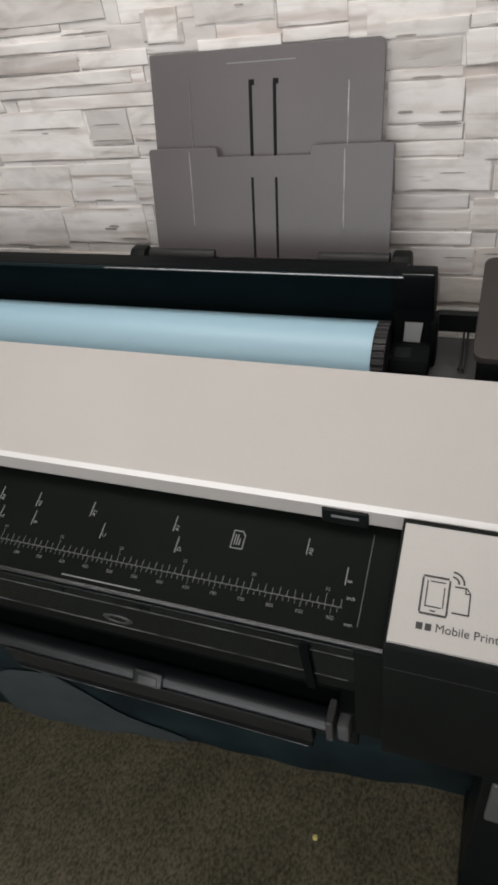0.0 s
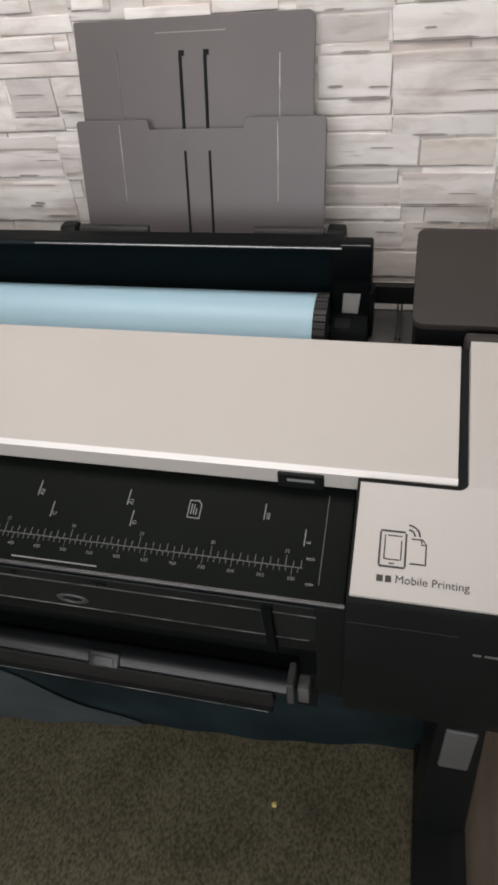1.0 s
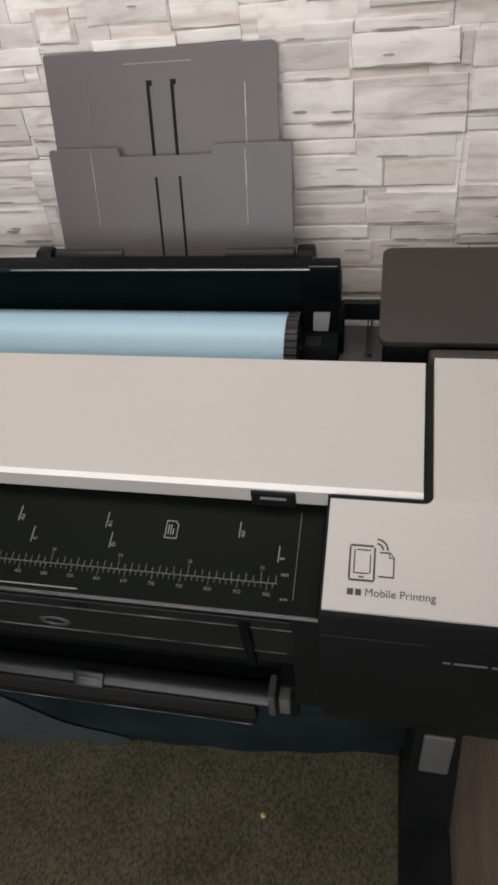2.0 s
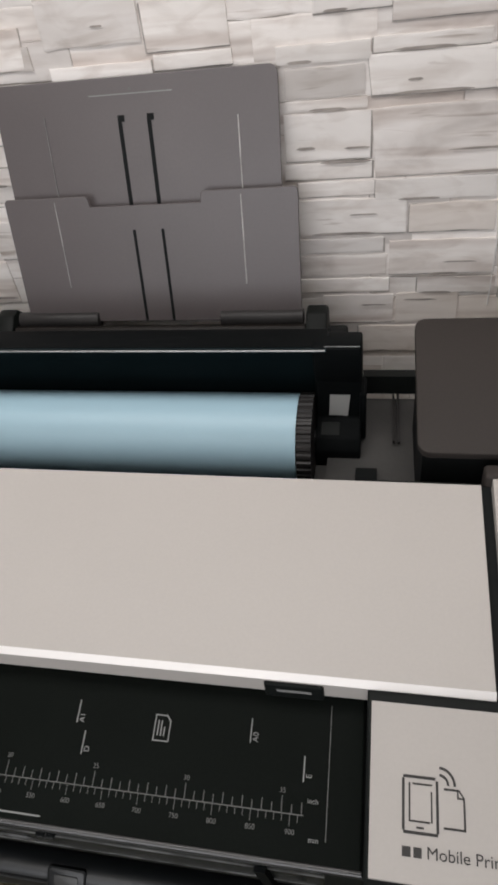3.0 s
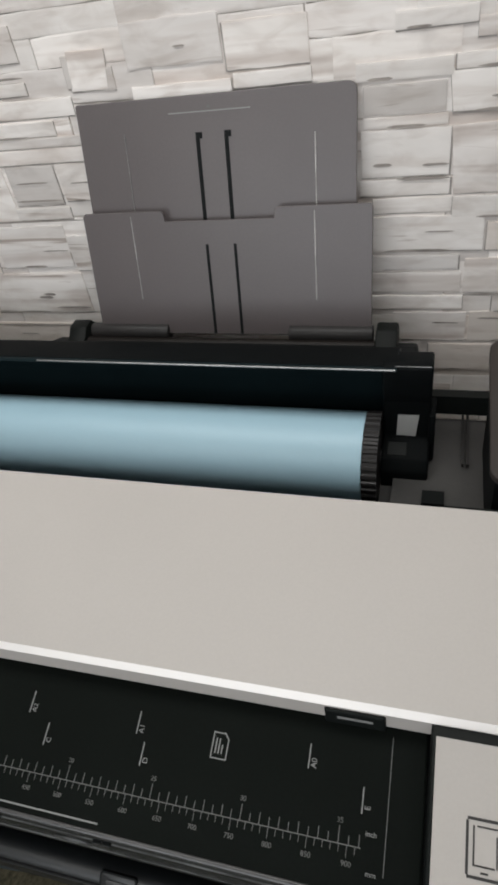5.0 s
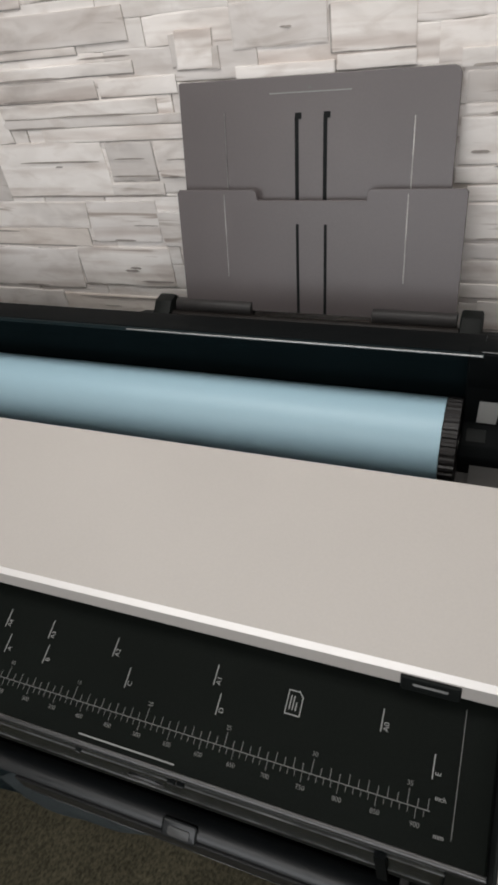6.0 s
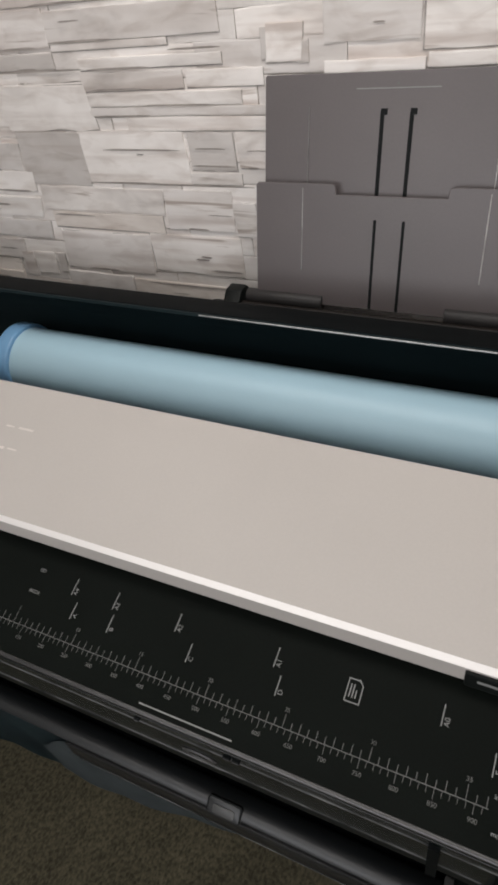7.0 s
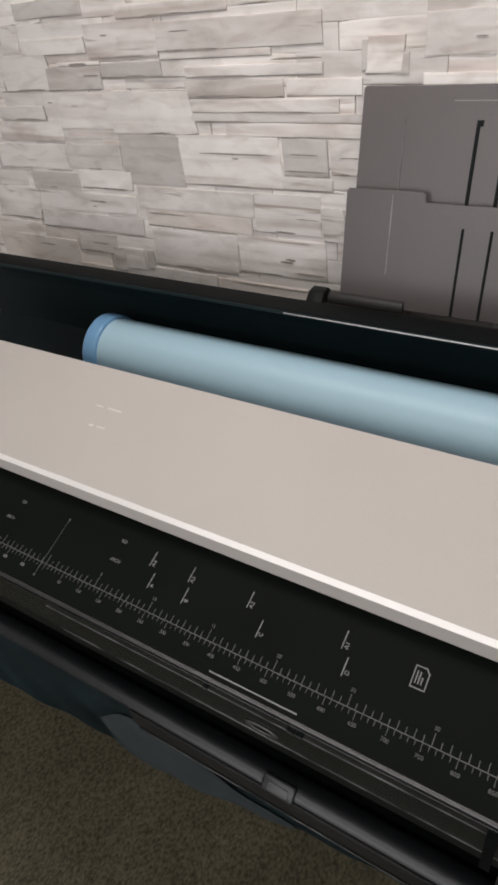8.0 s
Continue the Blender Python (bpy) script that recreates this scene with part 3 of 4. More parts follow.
soften(bm, 0.005, 3, 30)
ppart("end_bracket", bm, M_DEEP, "black end block holding the roll", smooth=True)
bm = prism(bmesh.new(), [(0.652, 1.066), (0.652, 0.955), (0.668, 0.940), (0.715, 0.940), (0.715, 1.066)], 0.962, 0.975)
soften(bm, 0.004, 2, 40)
ppart("bracket_cheek", bm, M_DEEP, smooth=True)
bm = plate_shape(bmesh.new(), [(0.9015, 0.0), (0.9385, -0.001), (0.9440, 0.049), (0.9040, 0.049)], 0.002)
ppart("bracket_label", bm, M_LABEL, "light grey label").matrix_basis = pose(0, 0.6580, 1.010, 87.3, 0, 0)
bm = plate_shape(bmesh.new(), rounded(-0.019, 0.019, -0.015, 0.015, 0.003), 0.003)
soften(bm, 0.001, 1, 60)
ppart("bracket_pad", bm, M_BLACK).matrix_basis = pose(0.905, 0.634, 0.9945, 24, 0, 0)
ppart("bracket_step", box(bmesh.new(), 0.876, 0.956, 0.50, 0.598, 0.88, 0.925), M_DECK)
ppart("cap_edge", rod(bmesh.new(), 0.898, 0.962, 0.6350, 1.1880, 0.0012, 8), M_GLINT_WEAR)
ppart("spindle_foot", box(bmesh.new(), 0.958, 0.999, 0.525, 0.56, 0.93, 0.958), M_GAPBLACK)
# deck beside the roll
ppart("deck", box(bmesh.new(), 0.90, RIGHT, 0.37, 0.80, 0.90, 0.945), M_DECK, "dark grey rear deck")
ppart("rear_rail", box(bmesh.new(), 0.965, 1.30, 0.785, 0.81, 0.970, 1.016), M_BLACK)
bm = bmesh.new()
prism(bm, [(0.640, 0.952), (0.860, 0.952), (0.860, 0.960), (0.640, 0.960)], 1.029, 1.033)
prism(bm, [(0.640, 0.952), (0.860, 0.952), (0.860, 0.958), (0.640, 0.958)], 1.038, 1.043)
ppart("cable_pair", bm, M_HINGE, "thin dark cables")
# ink cover at the rear
bm = plate_shape(bmesh.new(), rounded(1.061, 1.46, 0, 0.306, 0.022), 0.016)
soften(bm, 0.003, 2, 60)
ob = ppart("ink_cover", bm, M_BOX, "dark brown-grey plastic ink cover", smooth=True)
ob.matrix_basis = pose(0, 0.424, 1.124, 13.3, 0, 0)
# black block under the cover's edge, its colour standing in for the undercut's shade
ppart("ink_bay", box(bmesh.new(), 1.070, RIGHT, 0.436, 0.70, 0.94, 1.112), M_GAPBLACK)
# base of the sheet feeder
bm = prism(bmesh.new(), [(0.764, 1.12), (0.83, 1.108), (0.865, 1.095), (0.90, 1.06), (0.90, 0.70), (0.79, 0.70), (0.79, 0.95), (0.780, 1.09)], 0.06, 0.93)
soften(bm, 0.006, 2, 40)
ppart("feeder_base", bm, M_GAPBLACK, "black sheet feeder base")
for x0, x1 in ((0.165, 0.364), (0.652, 0.835)):
    bm = rod(bmesh.new(), x0, x1, 0.864, 1.117, 0.019, 28)
    soften(bm, 0.002, 2, 60)
    ppart("hinge_bar", bm, M_HINGE, smooth=True)
bm = prism(bmesh.new(), [(0.850, 1.110), (0.836, 1.112), (0.826, 1.104), (0.812, 1.080), (0.850, 1.080)], 0.156, 0.841)
soften(bm, 0.002, 2, 40)
ppart("feeder_apron", bm, M_APRON, "brown-black apron under the tray", smooth=True)
for x0, x1 in ((0.108, 0.155), (0.842, 0.888)):
    bm = prism(bmesh.new(), [(0.785, 1.06), (0.785, 1.098), (0.832, 1.118), (0.848, 1.136), (0.880, 1.138), (0.902, 1.116), (0.905, 1.06)], x0, x1)
    soften(bm, 0.006, 2, 40)
    ppart("hinge_block", bm, M_BLACK, smooth=True)


# sheet tray: two sliding panels leaning towards the wall
def slotted(name, outline, slots, wide, thick, m, label):
    """A panel from an (x, height) outline; its long slots are dark plates laid on, their shade as colour."""
    bm = bmesh.new()
    plate_shape(bm, outline, thick)
    soften(bm, 0.0015, 2, 50)
    ob = ppart(name, bm, M_TRAY, label)
    ob.matrix_basis = m
    for x, h0, h1 in slots:
        sl = bmesh.new()
        plate_shape(sl, rounded(x - wide, x + wide, h0, h1, 0.002, 2), 0.004)
        o = part("slot", sl, M_GAPBLACK, ob)
        o.matrix_basis = pose(0, 0, 0.0006)
    return ob


T_LOW = pose(0, 0.8585, 1.115, 90 - 12.5, 0, 0)
T_UP = pose(0, 0.8785, 1.115, 90 - 14.0, 0, 0)
h = 0.272
low = [(0.192, 0), (0.832, 0), (0.832, h - 0.006), (0.826, h), (0.640, h), (0.632, h - 0.004), (0.630, h - 0.022), (0.388, h - 0.022), (0.385, h - 0.004), (0.378, h), (0.198, h), (0.192, h - 0.006)]
tray_low = slotted("lower_tray", low, ((0.479, 0.0, 0.201), (0.5425, 0.0, 0.201)), 0.0033, 0.006, T_LOW, "grey plastic lower tray panel")
up = rounded(0.203, 0.797, 0.05, 0.482, 0.018, 5, (0, 0, 1, 0.3))
tray_up = slotted("upper_tray", up, ((0.4715, 0.232, 0.408), (0.5335, 0.232, 0.408)), 0.0043, 0.006, T_UP, "grey plastic extended tray panel")
bm = bmesh.new()
box(bm, 0.4125, 0.587, 0.4500, 0.4525, 0.0002, 0.0008)
part("tray_line", bm, M_INK, tray_up)
bm = bmesh.new()
bm.faces.new([bm.verts.new(p) for p in ((0.4955, 0.457, 0.0006), (0.5045, 0.457, 0.0006), (0.500, 0.4635, 0.0006))])
part("tray_arrow", bm, M_DIM, tray_up)
for x in (0.4715, 0.5335):
    part("slot_stop", box(bmesh.new(), x - 0.0035, x + 0.0105, 0.402, 0.414, 0.0, 0.0014), M_GAPBLACK, tray_up)
# real ribs whose glints are painted in as paler base colours
M_RIB_HALF_GLINT = material("painted_rib_half_glint", (0.34, 0.325, 0.32), 0.3, stain=0.7, stain_scale=14)
M_RIB_FAINT_GLINT = material("painted_rib_faint_glint", (0.175, 0.165, 0.165), 0.32, stain=0.5, stain_scale=16)
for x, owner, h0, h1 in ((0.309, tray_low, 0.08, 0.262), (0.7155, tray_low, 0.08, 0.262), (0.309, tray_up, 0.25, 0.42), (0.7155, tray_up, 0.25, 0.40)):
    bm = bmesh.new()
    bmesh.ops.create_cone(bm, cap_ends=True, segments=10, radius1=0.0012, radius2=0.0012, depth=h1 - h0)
    ob = part("tray_rib", bm, M_RIB_GLINT if x > 0.5 else (M_RIB_FAINT_GLINT if owner is tray_up else M_RIB_HALF_GLINT), owner, "", pose(x, (h0 + h1) / 2, 0.0009, 90, 0, 0), True)

# ---- output bar and catch bin ----
bar = thing("output_bar", "black rounded output bar across the printer's front", "output bar", (0.3, -0.1, 0.6))
BB = bar.matrix_basis.inverted()


def bpart(name, bm, mat, label="", smooth=False):
    ob = part(name, bm, mat, None, label, smooth=smooth)
    ob.parent, ob.matrix_parent_inverse = bar, BB
    return ob


BY, BZ = -0.0830, 0.5990
prof = [(BY + 0.0295 * math.cos(radians(a)), BZ + 0.0295 * math.sin(radians(a))) for a in range(-20, 153, 6)] + [(-0.1065, 0.6095), (-0.1045, 0.6080), (-0.100, 0.585), (-0.05, 0.585)]
bpart("bar_body", prism(bmesh.new(), prof, LEFT, 0.884), M_BAR, "", True)
bm = prism(bmesh.new(), [(-0.1050, 0.6080), (-0.1125, 0.6075), (-0.1085, 0.5520), (-0.1010, 0.5500)], 0.145, 0.858)
soften(bm, 0.0025, 2, 40)
bpart("bar_lip", bm, M_BARFACE, "satin grey-black facet under the bar", True)
bpart("bar_back", prism(bmesh.new(), [(-0.1000, 0.586), (-0.1000, 0.515), (-0.0920, 0.505), (-0.06, 0.505), (-0.05, 0.586)], 0.140, 0.850), M_GAPBLACK)
# bright line along the lip: an edge glint painted in patchy pale colour
bpart("lip_edge", rod(bmesh.new(), 0.140, 0.842, -0.0990, 0.5120, 0.0013, 8), M_GLINT_WEAR)
bm = plate_shape(bmesh.new(), rounded(0.472, 0.541, -0.0155, 0.0165, 0.006), 0.008)
clip = bpart("bar_clip", bm, M_GAPBLACK, "latch set into the bar", True)
clip.matrix_basis = pose(0, -0.1037, 0.6213, 44, 0, 0)
bm = plate_shape(bmesh.new(), rounded(0.475, 0.538, -0.0150, 0.0140, 0.005), 0.007)
soften(bm, 0.0012, 2, 60)
part("latch_frame", bm, M_BAR, clip, "", pose(0, 0, 0.001), True)
bm = plate_shape(bmesh.new(), rounded(0.485, 0.528, -0.0120, 0.0050, 0.004), 0.005)
soften(bm, 0.0012, 2, 60)
part("latch_pad", bm, M_LATCH, clip, "", pose(0, 0, 0.0026), True)
bm = box(bmesh.new(), 0.886, 0.900, -0.114, -0.062, 0.588, 0.655)
soften(bm, 0.003, 2)
bpart("end_plate", bm, M_DECK)
bm = box(bmesh.new(), 0.905, 0.928, -0.104, -0.066, 0.580, 0.634)
soften(bm, 0.005, 2)
bpart("end_knob", bm, M_PLATEGREY, "dark grey end knob", True)
# added black filler, keeps the lit carpet from showing in the dark recess
bpart("bar_shelf", box(bmesh.new(), LEFT, 0.944, -0.058, -0.012, 0.586, 0.600), M_DEEP)
bpart("bar_bracket", box(bmesh.new(), 0.900, 0.938, -0.075, 0.06, 0.520, 0.640), M_BLACK)

binn = thing("catch_bin", "dark blue-black fabric paper catch bin hanging below", "paper bin", (0.3, 0.0, 0.3))
NX, NS = 72, 18


def sheet(x, s, off=0.0):
    """The hanging cloth: x along the bar, s from the bar (0) down to the carpet (1)."""
    foot = 0.002 + 0.090 * max(0.0, x) - 0.02 * min(1.0, max(0.0, -x / 0.5))
    y = -0.050 + (foot + 0.050) * s + 0.020 * math.sin(math.pi * s) * min(1.0, max(0.0, x + 0.2))
    z = 0.560 - 0.548 * s
    y += 0.006 * math.sin(9 * x + 4 * s) * s + 0.003 * math.sin(31 * x - 6 * s) * s
    return (x, y - off, z + 0.004 * math.sin(7 * x + 1.3) * s * (1 - s))


def cloth(name, mat, x0, x1, top, off, label=""):
    bm = bmesh.new()
    rows = [[bm.verts.new(sheet(x0 + (x1 - x0) * i / NX, (lambda a: a + (1 - a) * j / NS)(top(x0 + (x1 - x0) * i / NX)), off)) for j in range(NS + 1)] for i in range(NX + 1)]
    for i in range(NX):
        for j in range(NS):
            bm.faces.new((rows[i][j], rows[i + 1][j], rows[i + 1][j + 1], rows[i][j + 1]))
    bmesh.ops.solidify(bm, geom=bm.faces[:], thickness=0.002)
    ob = part(name, bm, mat, None, label, smooth=True)
    ob.parent, ob.matrix_parent_inverse = binn, binn.matrix_basis.inverted()


cloth("bin_fabric", M_NET, LEFT, 1.19, lambda x: 0.0, 0.0)
# a pale flap of the fabric folded over the front
cloth("folded_flap", M_FOLD, -0.16, 0.42, lambda x: min(0.985, 0.40 + (1.75 * (x - 0.10) if x > 0.10 else 2.6 * (0.06 - x) ** 1.5 if x < 0.06 else 0.0) + 0.012 * math.sin(30 * x)), 0.006, "pale grey-blue folded flap")

# ---- stand ----
stand = thing("printer_stand", "black steel printer stand with forward feet on carpet", "stand", (0.4, 0.1, 0))
SB = stand.matrix_basis.inverted()
for x, back in ((1.170, 0.0), (-0.78, 0.30)):
    bm = prism(bmesh.new(), [(-0.09 + back, 0.64), (-0.085 + back, 0.05), (0.03 + back, 0.05), (0.06 + back, 0.64)], x, x + 0.085)
    for v in bm.verts:
        v.co.x += 0.034 if v.co.z < 0.1 and v.co.x > x + 0.05 else 0.0
    soften(bm, 0.006, 2)
    o = part("leg", bm, M_BLACK, None)
    o.parent, o.matrix_parent_inverse = stand, SB
    bm = prism(bmesh.new(), [(-0.42 + 1.6 * back, 0.0), (-0.42 + 1.6 * back, 0.03), (-0.36 + 1.6 * back, 0.06), (0.42, 0.07), (0.45, 0.0)], x, x + 0.119)
    soften(bm, 0.006, 2)
    o = part("foot", bm, M_BLACK, None)
    o.parent, o.matrix_parent_inverse = stand, SB
    bm = soften(box(bmesh.new(), x + 0.018, x + 0.078, -0.0945 + back, -0.080 + back, 0.395, 0.548), 0.005, 3)
    o = part("leg_plate", bm, M_PLATEGREY, None, "light grey plate on the leg")
    o.parent, o.matrix_parent_inverse = stand, SB
bm = box(bmesh.new(), -0.70, 1.17, 0.25, 0.31, 0.30, 0.36)
o = part("crossbar", bm, M_BLACK, None)
o.parent, o.matrix_parent_inverse = stand, SB

# a scrap on the carpet
bm = bmesh.new()
bmesh.ops.create_icosphere(bm, subdivisions=2, radius=0.007)
for v in bm.verts:
    v.co *= 1 + 0.3 * noise.noise(v.co * 200)
    v.co.z = max(v.co.z * 0.5, -0.003)
scrap = part("paper_scrap", bm, M_CRUMB, None, at=pose(0.828, -0.092, 0.008))
tagged(scrap, "small yellow paper scrap lying on the carpet", "scrap")

# ---- the wallpaper's printed stones, built in thin relief ----
def stone(x0, x1, z0, z1, proud, g=0.0004, chamfer=0.0015, lean=0.0, mat=None):
    bm = bmesh.new()
    w, hgt = x1 - x0, z1 - z0
    e = min(0.0035, 0.2 * w, 0.2 * hgt)
    us = [0, e] + [w * k / 5 for k in range(1, 5)] + [w - e, w]
    vs = [0, e, hgt / 2, hgt - e, hgt]
    nx, nz = len(us) - 1, len(vs) - 1
    rough = min(random.choice((0.0008, 0.002, 0.0036)), 0.035 * min(w, hgt))
    low = [random.uniform(-rough, rough) for _ in us]
    high = [random.uniform(-rough, rough) for _ in us]
    ends = [random.uniform(-0.002, 0.002) for _ in range(2)]
    front = {}
    for i, u in enumerate(us):
        for j, v in enumerate(vs):
            f = v / hgt
            x = -w / 2 + g + u * (1 - 2 * g / w) + lean * (f - 0.5) * hgt + ends[0] * (1 - u / w) + ends[1] * u / w
            z = -hgt / 2 + g + v * (1 - 2 * g / hgt) + low[i] * (1 - f) + high[i] * f
            y = -proud + (chamfer if i in (0, nx) or j in (0, nz) else random.uniform(-0.0002, 0.0002))
            front[i, j] = bm.verts.new((x, y, z))
    for i in range(nx):
        for j in range(nz):
            bm.faces.new((front[i, j], front[i + 1, j], front[i + 1, j + 1], front[i, j + 1]))
    ring = [front[i, 0] for i in range(nx + 1)] + [front[nx, j] for j in range(1, nz + 1)] + [front[i, nz] for i in range(nx - 1, -1, -1)] + [front[0, j] for j in range(nz - 1, 0, -1)]
    back = [bm.verts.new((v.co.x, 0.006, v.co.z)) for v in ring]
    for i in range(len(ring)):
        j = (i + 1) % len(ring)
        bm.faces.new((ring[i], back[i], back[j], ring[j]))
    return part("stone", bm, mat or random.choice((M_STONE, M_STONE, M_STONEGREY, M_BROWNSTONE if z1 < 1.2 else M_STONE)), wall_back, at=pose((x0 + x1) / 2, WALL_Y, (z0 + z1) / 2))


random.seed(4)
LARGE = []
TONES = {"pale": M_STONE, "grey": M_STONEGREY, "dark": M_STONEDARK, "brown": M_BROWNSTONE}


def slab(x0, x1, z0, z1, lean, tone):
    """A larger stone standing proud of the courses, over a dark plate below and beside it: its printed joint and shadow
    line.
    """
    LARGE.append((x0, x1, z0, z1))
    d = random.uniform(0.0042, 0.0058)
    stone(x0, x1, z0, z1, d, 0.0006, 0.0005, lean, TONES[tone])
    side = random.choice((-1, 1)) * random.uniform(0.0005, 0.0018)
    if random.random() < 0.35:
        return
    # the plate paints a joint and shadow line under the slab
    bm = bmesh.new()
    k = lean * (z1 - z0) / 2
    drop = random.uniform(0.0010, 0.0032)
    plate_shape(bm, [(x0 - k + side, z0 - drop), (x1 - k + side, z0 - drop * random.uniform(0.3, 1.0)), (x1 + k + side, z1 - 0.002), (x0 + k + side, z1 - 0.002)], 0.004)
    part("joint", bm, M_JOINT_SHADOW, wall_back, at=pose(0, WALL_Y - 0.0026, 0, 90, 0, 0))


slab(-1.028, -0.808, 1.584, 1.68, -0.19, "pale")
slab(-0.828, -0.609, 1.584, 1.645, 0.08, "dark")
slab(-0.637, -0.388, 1.66, 1.744, 0.01, "grey")
slab(-0.389, 0.094, 1.669, 1.735, -0.02, "grey")
slab(-0.386, -0.043, 1.651, 1.668, 0, "pale")
slab(-0.511, -0.158, 1.749, 1.779, 0, "grey")
slab(-0.606, -0.386, 1.613, 1.65, 0, "dark")
slab(-0.311, 0.091, 1.607, 1.633, 0, "pale")
slab(-0.611, -0.301, 1.469, 1.58, -0.15, "pale")
slab(-0.318, -0.018, 1.56, 1.601, -0.02, "dark")
slab(-0.01, 0.19, 1.561, 1.599, 0, "pale")
slab(-0.308, 0.132, 1.524, 1.555, 0, "pale")
slab(-0.312, 0.19, 1.501, 1.523, 0, "grey")
slab(-0.2, 0.19, 1.467, 1.5, 0, "pale")
slab(-0.871, -0.593, 1.479, 1.576, 0.03, "pale")
slab(-1.086, -0.878, 1.501, 1.542, 0, "grey")
slab(-1.114, -0.82, 1.439, 1.497, 0, "pale")
slab(-0.594, -0.364, 1.324, 1.465, 0.01, "dark")
slab(-0.369, -0.038, 1.336, 1.469, -0.08, "pale")
slab(-0.032, 0.098, 1.372, 1.463, -0.04, "grey")
slab(0.106, 0.19, 1.38, 1.465, -0.06, "pale")
slab(-0.038, 0.112, 1.338, 1.367, 0, "pale")
slab(-0.824, -0.596, 1.361, 1.436, 0.08, "grey")
slab(-1.155, -0.828, 1.353, 1.43, 0.09, "pale")
slab(-1.02, -0.802, 1.283, 1.345, 0, "dark")
slab(-0.794, -0.574, 1.302, 1.359, 0.07, "pale")
slab(-0.563, -0.137, 1.25, 1.32, 0.07, "pale")
slab(-0.134, 0.073, 1.216, 1.324, 0.01, "grey")
slab(0.072, 0.143, 1.205, 1.296, -0.15, "pale")
slab(-0.54, -0.15, 1.199, 1.248, 0, "brown")
slab(-0.533, -0.21, 1.072, 1.191, 0.08, "grey")
slab(-0.206, 0.083, 1.087, 1.198, -0.02, "pale")
slab(-0.298, 0.041, 0.977, 1.052, 0, "brown")
slab(-0.667, -0.588, 1.041, 1.112, 0, "pale")
slab(-1.237, -1.022, 1.177, 1.288, 0.31, "pale")
slab(-1.005, -0.575, 1.224, 1.285, 0.18, "pale")
slab(-1.025, -0.564, 1.159, 1.214, 0.16, "grey")
slab(-1.287, -1.044, 1.112, 1.165, 0, "pale")
slab(-1.297, -0.887, 1.015, 1.114, 0, "brown")
slab(-0.874, -0.699, 1.083, 1.149, 0.17, "grey")
slab(-0.573, -0.544, 1.049, 1.113, 0, "dark")
slab(-0.72, -0.675, 1.028, 1.107, 0, "dark")
slab(-0.915, -0.744, 1.009, 1.035, 0, "brown")
slab(-0.547, -0.298, 0.996, 1.057, 0, "grey")
slab(0.203, 0.29, 1.605, 1.678, 0.08, "pale")
# two narrow dark slabs: the pale block's printed shadow, built as stone
slab(0.19, 0.206, 1.611, 1.672, 0, "dark")
slab(0.275, 0.301, 1.602, 1.645, 0, "dark")
slab(-0.983, -0.909, 1.685, 1.756, 0.21, "pale")
slab(-0.905, -0.647, 1.676, 1.717, 0, "pale")
slab(-0.897, -0.632, 1.767, 1.808, 0, "grey")
slab(-0.77, -0.602, 1.646, 1.656, 0, "pale")
slab(0.542, 0.708, 1.615, 1.697, 0, "pale")
slab(0.335, 0.538, 1.634, 1.716, 0, "grey")
slab(0.555, 0.709, 1.584, 1.611, 0, "pale")
slab(0.336, 0.549, 1.571, 1.603, 0, "pale")
slab(0.966, 1.21, 1.509, 1.58, -0.11, "pale")
slab(0.806, 0.959, 1.513, 1.567, 0, "dark")
slab(1.212, 1.236, 1.504, 1.571, 0, "dark")
slab(1.238, 1.366, 1.5, 1.572, 0, "grey")
slab(0.803, 0.963, 1.491, 1.511, 0, "pale")
slab(0.798, 0.973, 1.397, 1.487, 0.01, "pale")
slab(0.793, 0.976, 1.359, 1.393, 0, "pale")
slab(0.977, 1.239, 1.358, 1.488, -0.07, "grey")
slab(1.246, 1.34, 1.407, 1.491, 0, "pale")
slab(1.342, 1.403, 1.41, 1.481, 0, "grey")
slab(1.246, 1.415, 1.364, 1.393, 0, "pale")
slab(1.253, 1.427, 1.245, 1.359, 0, "grey")
slab(0.819, 0.98, 1.322, 1.354, 0, "pale")
slab(0.817, 1.046, 1.237, 1.315, -0.01, "pale")
slab(1.052, 1.231, 1.238, 1.3, 0, "brown")
slab(0.981, 1.223, 1.308, 1.353, 0, "pale")
slab(1.015, 1.239, 1.14, 1.219, 0, "pale")
slab(1.242, 1.34, 1.202, 1.235, 0, "brown")
slab(1.249, 1.453, 1.106, 1.196, 0, "pale")
slab(1.254, 1.463, 1.081, 1.102, 0, "dark")
slab(0.819, 1.003, 1.195, 1.229, 0, "grey")
slab(0.816, 1.01, 1.14, 1.19, 0, "pale")
slab(0.812, 1.016, 1.098, 1.133, 0, "pale")
slab(0.867, 1.026, 1.017, 1.091, 0, "grey")
slab(1.031, 1.172, 1.017, 1.093, 0, "brown")
slab(0.946, 1.09, 0.937, 1.009, 0, "brown")
slab(1.077, 1.246, 1.092, 1.132, 0, "grey")
slab(0.864, 1.004, 1.651, 1.68, 0, "pale")
slab(1.006, 1.194, 1.628, 1.66, 0, "grey")
slab(0.793, 0.969, 1.573, 1.605, 0, "pale")
slab(0.972, 1.18, 1.581, 1.607, 0, "pale")
z = 0.86
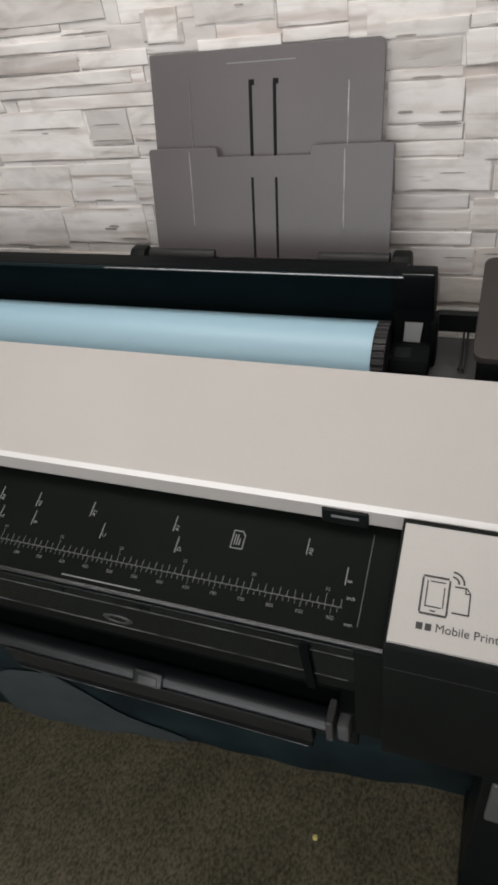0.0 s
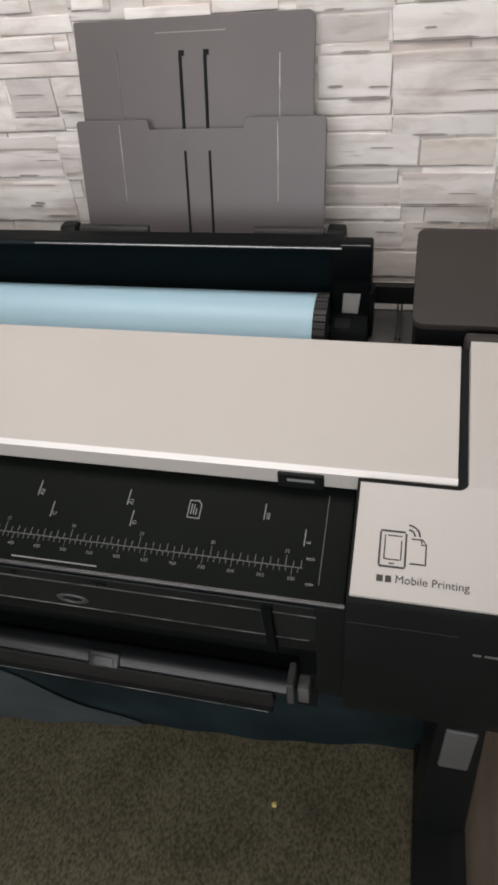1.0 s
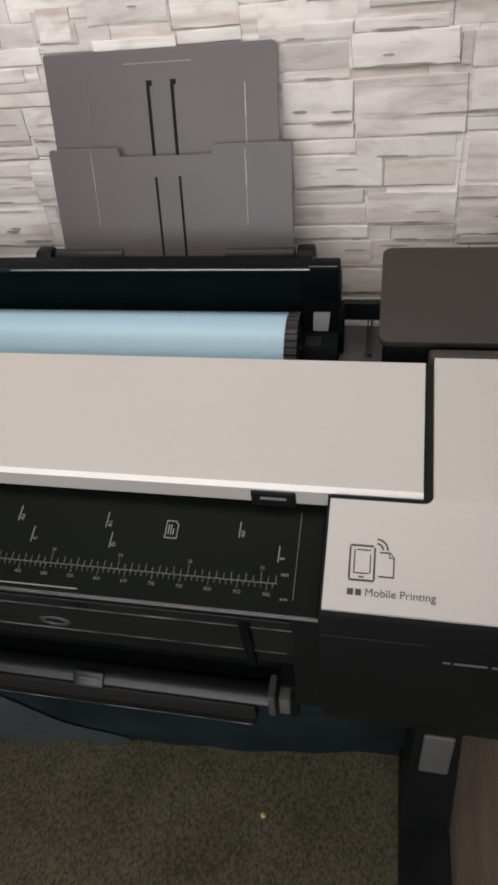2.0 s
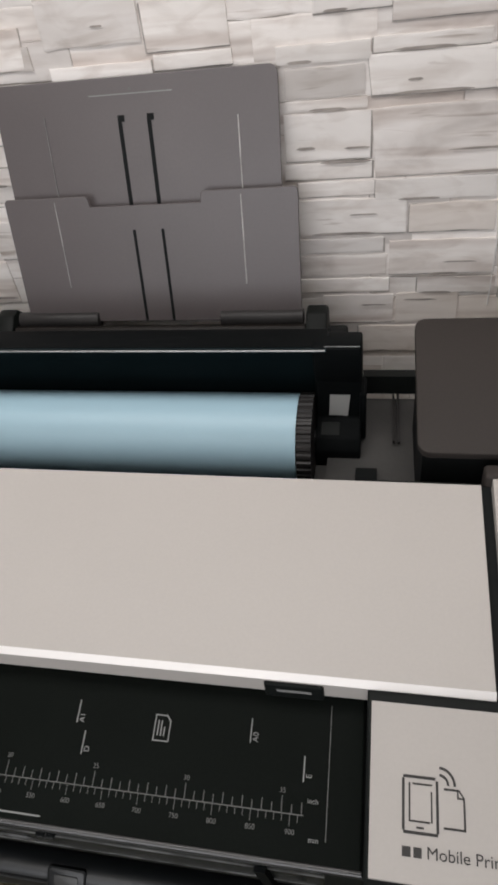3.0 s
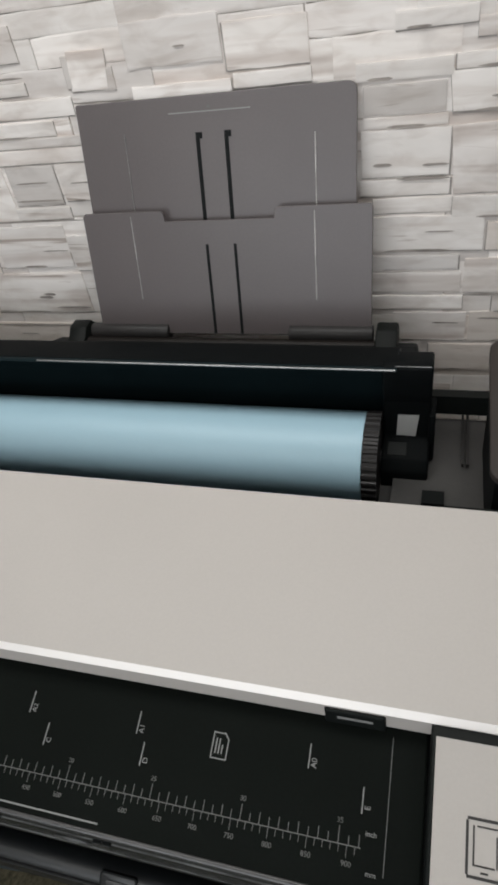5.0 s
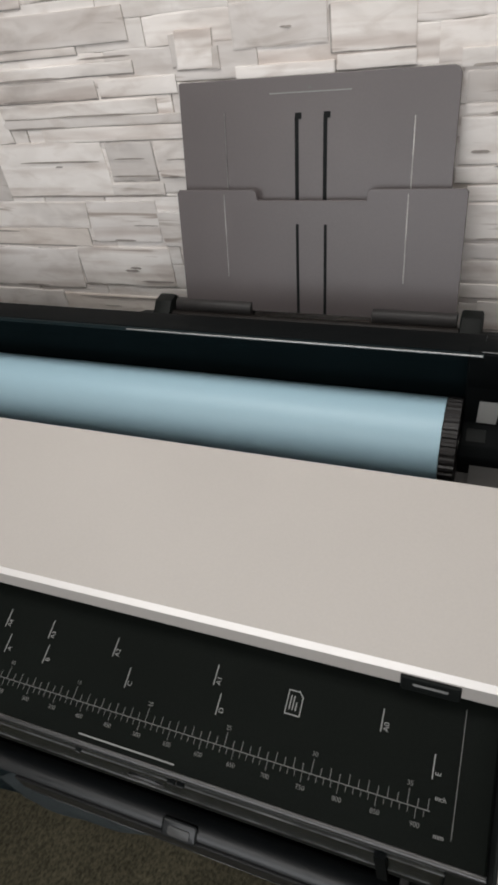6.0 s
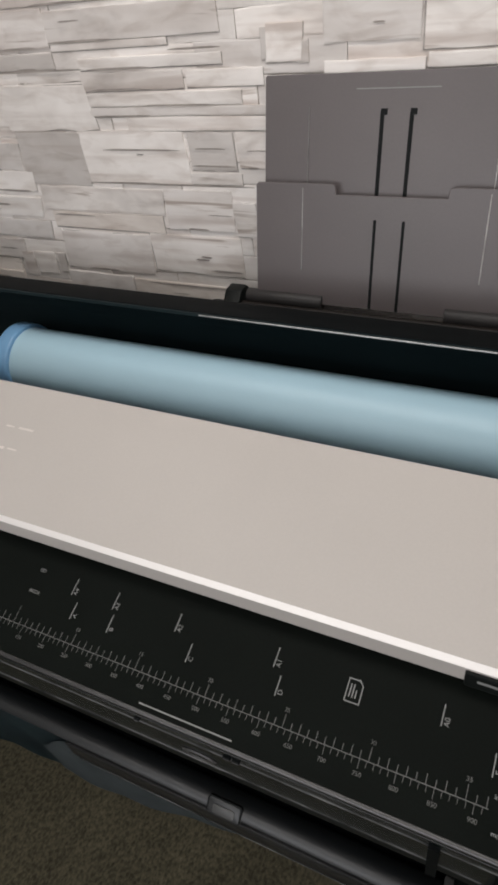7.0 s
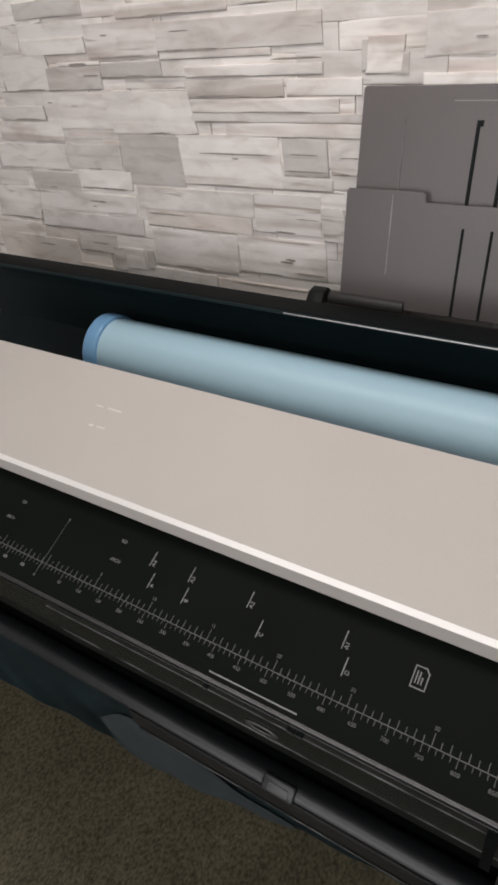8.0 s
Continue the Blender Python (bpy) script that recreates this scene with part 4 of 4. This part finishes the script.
while z < 1.98:
    hh = random.uniform(0.045, 0.085)
    x = -1.5 - random.random() * 0.2
    while x < 1.75:
        w = random.uniform(0.16, 0.40)
        hidden = any(x0 <= x + 0.02 and x + w - 0.02 <= x1 and z0 <= z + 0.01 and z + hh - 0.01 <= z1 for x0, x1, z0, z1 in LARGE)
        if not hidden:
            stone(x, x + w, z, z + hh, random.uniform(0.0004, 0.0018), 0.0006, 0.0006)
        x += w
    z += hh


# thin dark slivers: cracks and printed shadows on the stones, put on as colour
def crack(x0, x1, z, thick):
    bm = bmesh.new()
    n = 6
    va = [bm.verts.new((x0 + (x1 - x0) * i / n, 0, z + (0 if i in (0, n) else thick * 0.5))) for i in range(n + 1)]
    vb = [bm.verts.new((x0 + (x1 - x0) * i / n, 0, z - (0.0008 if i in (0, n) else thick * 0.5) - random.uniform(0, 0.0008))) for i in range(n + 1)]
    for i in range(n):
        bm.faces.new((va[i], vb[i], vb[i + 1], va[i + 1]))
    part("crack", bm, M_CRACK_SHADE, wall_back, at=pose(0, WALL_Y - random.uniform(0.0064, 0.0078), 0))


M_CRACK_SHADE = material("dark_cleft_and_shade", (0.34, 0.305, 0.28), 0.9, grain=0.3, grain_scale=60, stretch=(0.3, 1, 1))
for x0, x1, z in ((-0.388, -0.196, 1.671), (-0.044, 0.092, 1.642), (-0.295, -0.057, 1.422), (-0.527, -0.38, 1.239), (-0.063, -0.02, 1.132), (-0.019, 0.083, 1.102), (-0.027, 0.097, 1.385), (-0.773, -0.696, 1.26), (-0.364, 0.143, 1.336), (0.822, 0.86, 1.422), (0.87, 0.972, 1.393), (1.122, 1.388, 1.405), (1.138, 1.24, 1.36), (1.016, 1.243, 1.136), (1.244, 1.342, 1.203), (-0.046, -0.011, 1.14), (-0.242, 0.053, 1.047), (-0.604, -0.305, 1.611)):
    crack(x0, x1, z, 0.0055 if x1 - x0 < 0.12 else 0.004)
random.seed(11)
# slivers along lower edges mimic the shadow printed under each stone
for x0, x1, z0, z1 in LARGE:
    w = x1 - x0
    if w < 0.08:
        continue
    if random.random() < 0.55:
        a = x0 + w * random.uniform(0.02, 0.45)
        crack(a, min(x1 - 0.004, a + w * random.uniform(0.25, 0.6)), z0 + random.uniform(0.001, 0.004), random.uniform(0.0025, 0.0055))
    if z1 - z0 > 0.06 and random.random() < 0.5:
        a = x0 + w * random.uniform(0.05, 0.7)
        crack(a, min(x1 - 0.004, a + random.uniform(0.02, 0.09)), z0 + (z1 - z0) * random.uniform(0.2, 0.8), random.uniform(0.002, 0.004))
# white seam of the wallpaper
part("panel_seam", box(bmesh.new(), 1.2365, 1.2385, -0.0068, 0.0, 1.06, 1.425), M_CEIL, wall_back, "white seam between wallpaper strips", at=pose(0, WALL_Y, 0))

# the rest of the stone print, out to the corners
verts, faces = [], []
z = 0.0
while z < TOP - 0.03:
    hh = min(random.uniform(0.042, 0.070), TOP - z)
    x = X0
    while x < X1:
        w = min(random.uniform(0.15, 0.34), X1 - x)
        if not (0.88 < z < 1.93 and -1.45 < x and x + w < 1.75):
            d, c, n = random.uniform(0.0, 0.002), 0.0012, len(verts)
            e = 0.0008
            verts += [(x + e, 0.004, z + e), (x + w - e, 0.004, z + e), (x + w - e, 0.004, z + hh - e), (x + e, 0.004, z + hh - e),
                      (x + e + c, -d, z + e + c), (x + w - e - c, -d, z + e + c), (x + w - e - c, -d, z + hh - e - c), (x + e + c, -d, z + hh - e - c)]
            faces += [(n + 4, n + 5, n + 6, n + 7)] + [(n + k, n + (k + 1) % 4, n + 4 + (k + 1) % 4, n + 4 + k) for k in range(4)]
        x += w
    z += hh
me = bpy.data.meshes.new("stone_cladding")
me.from_pydata(verts, [], faces)
me.materials.append(M_STONE)
clad = new("stone_cladding", me)
clad.matrix_basis = pose(0, WALL_Y, 0)
clad.parent = wall_back
tagged(clad, kind="stuff")
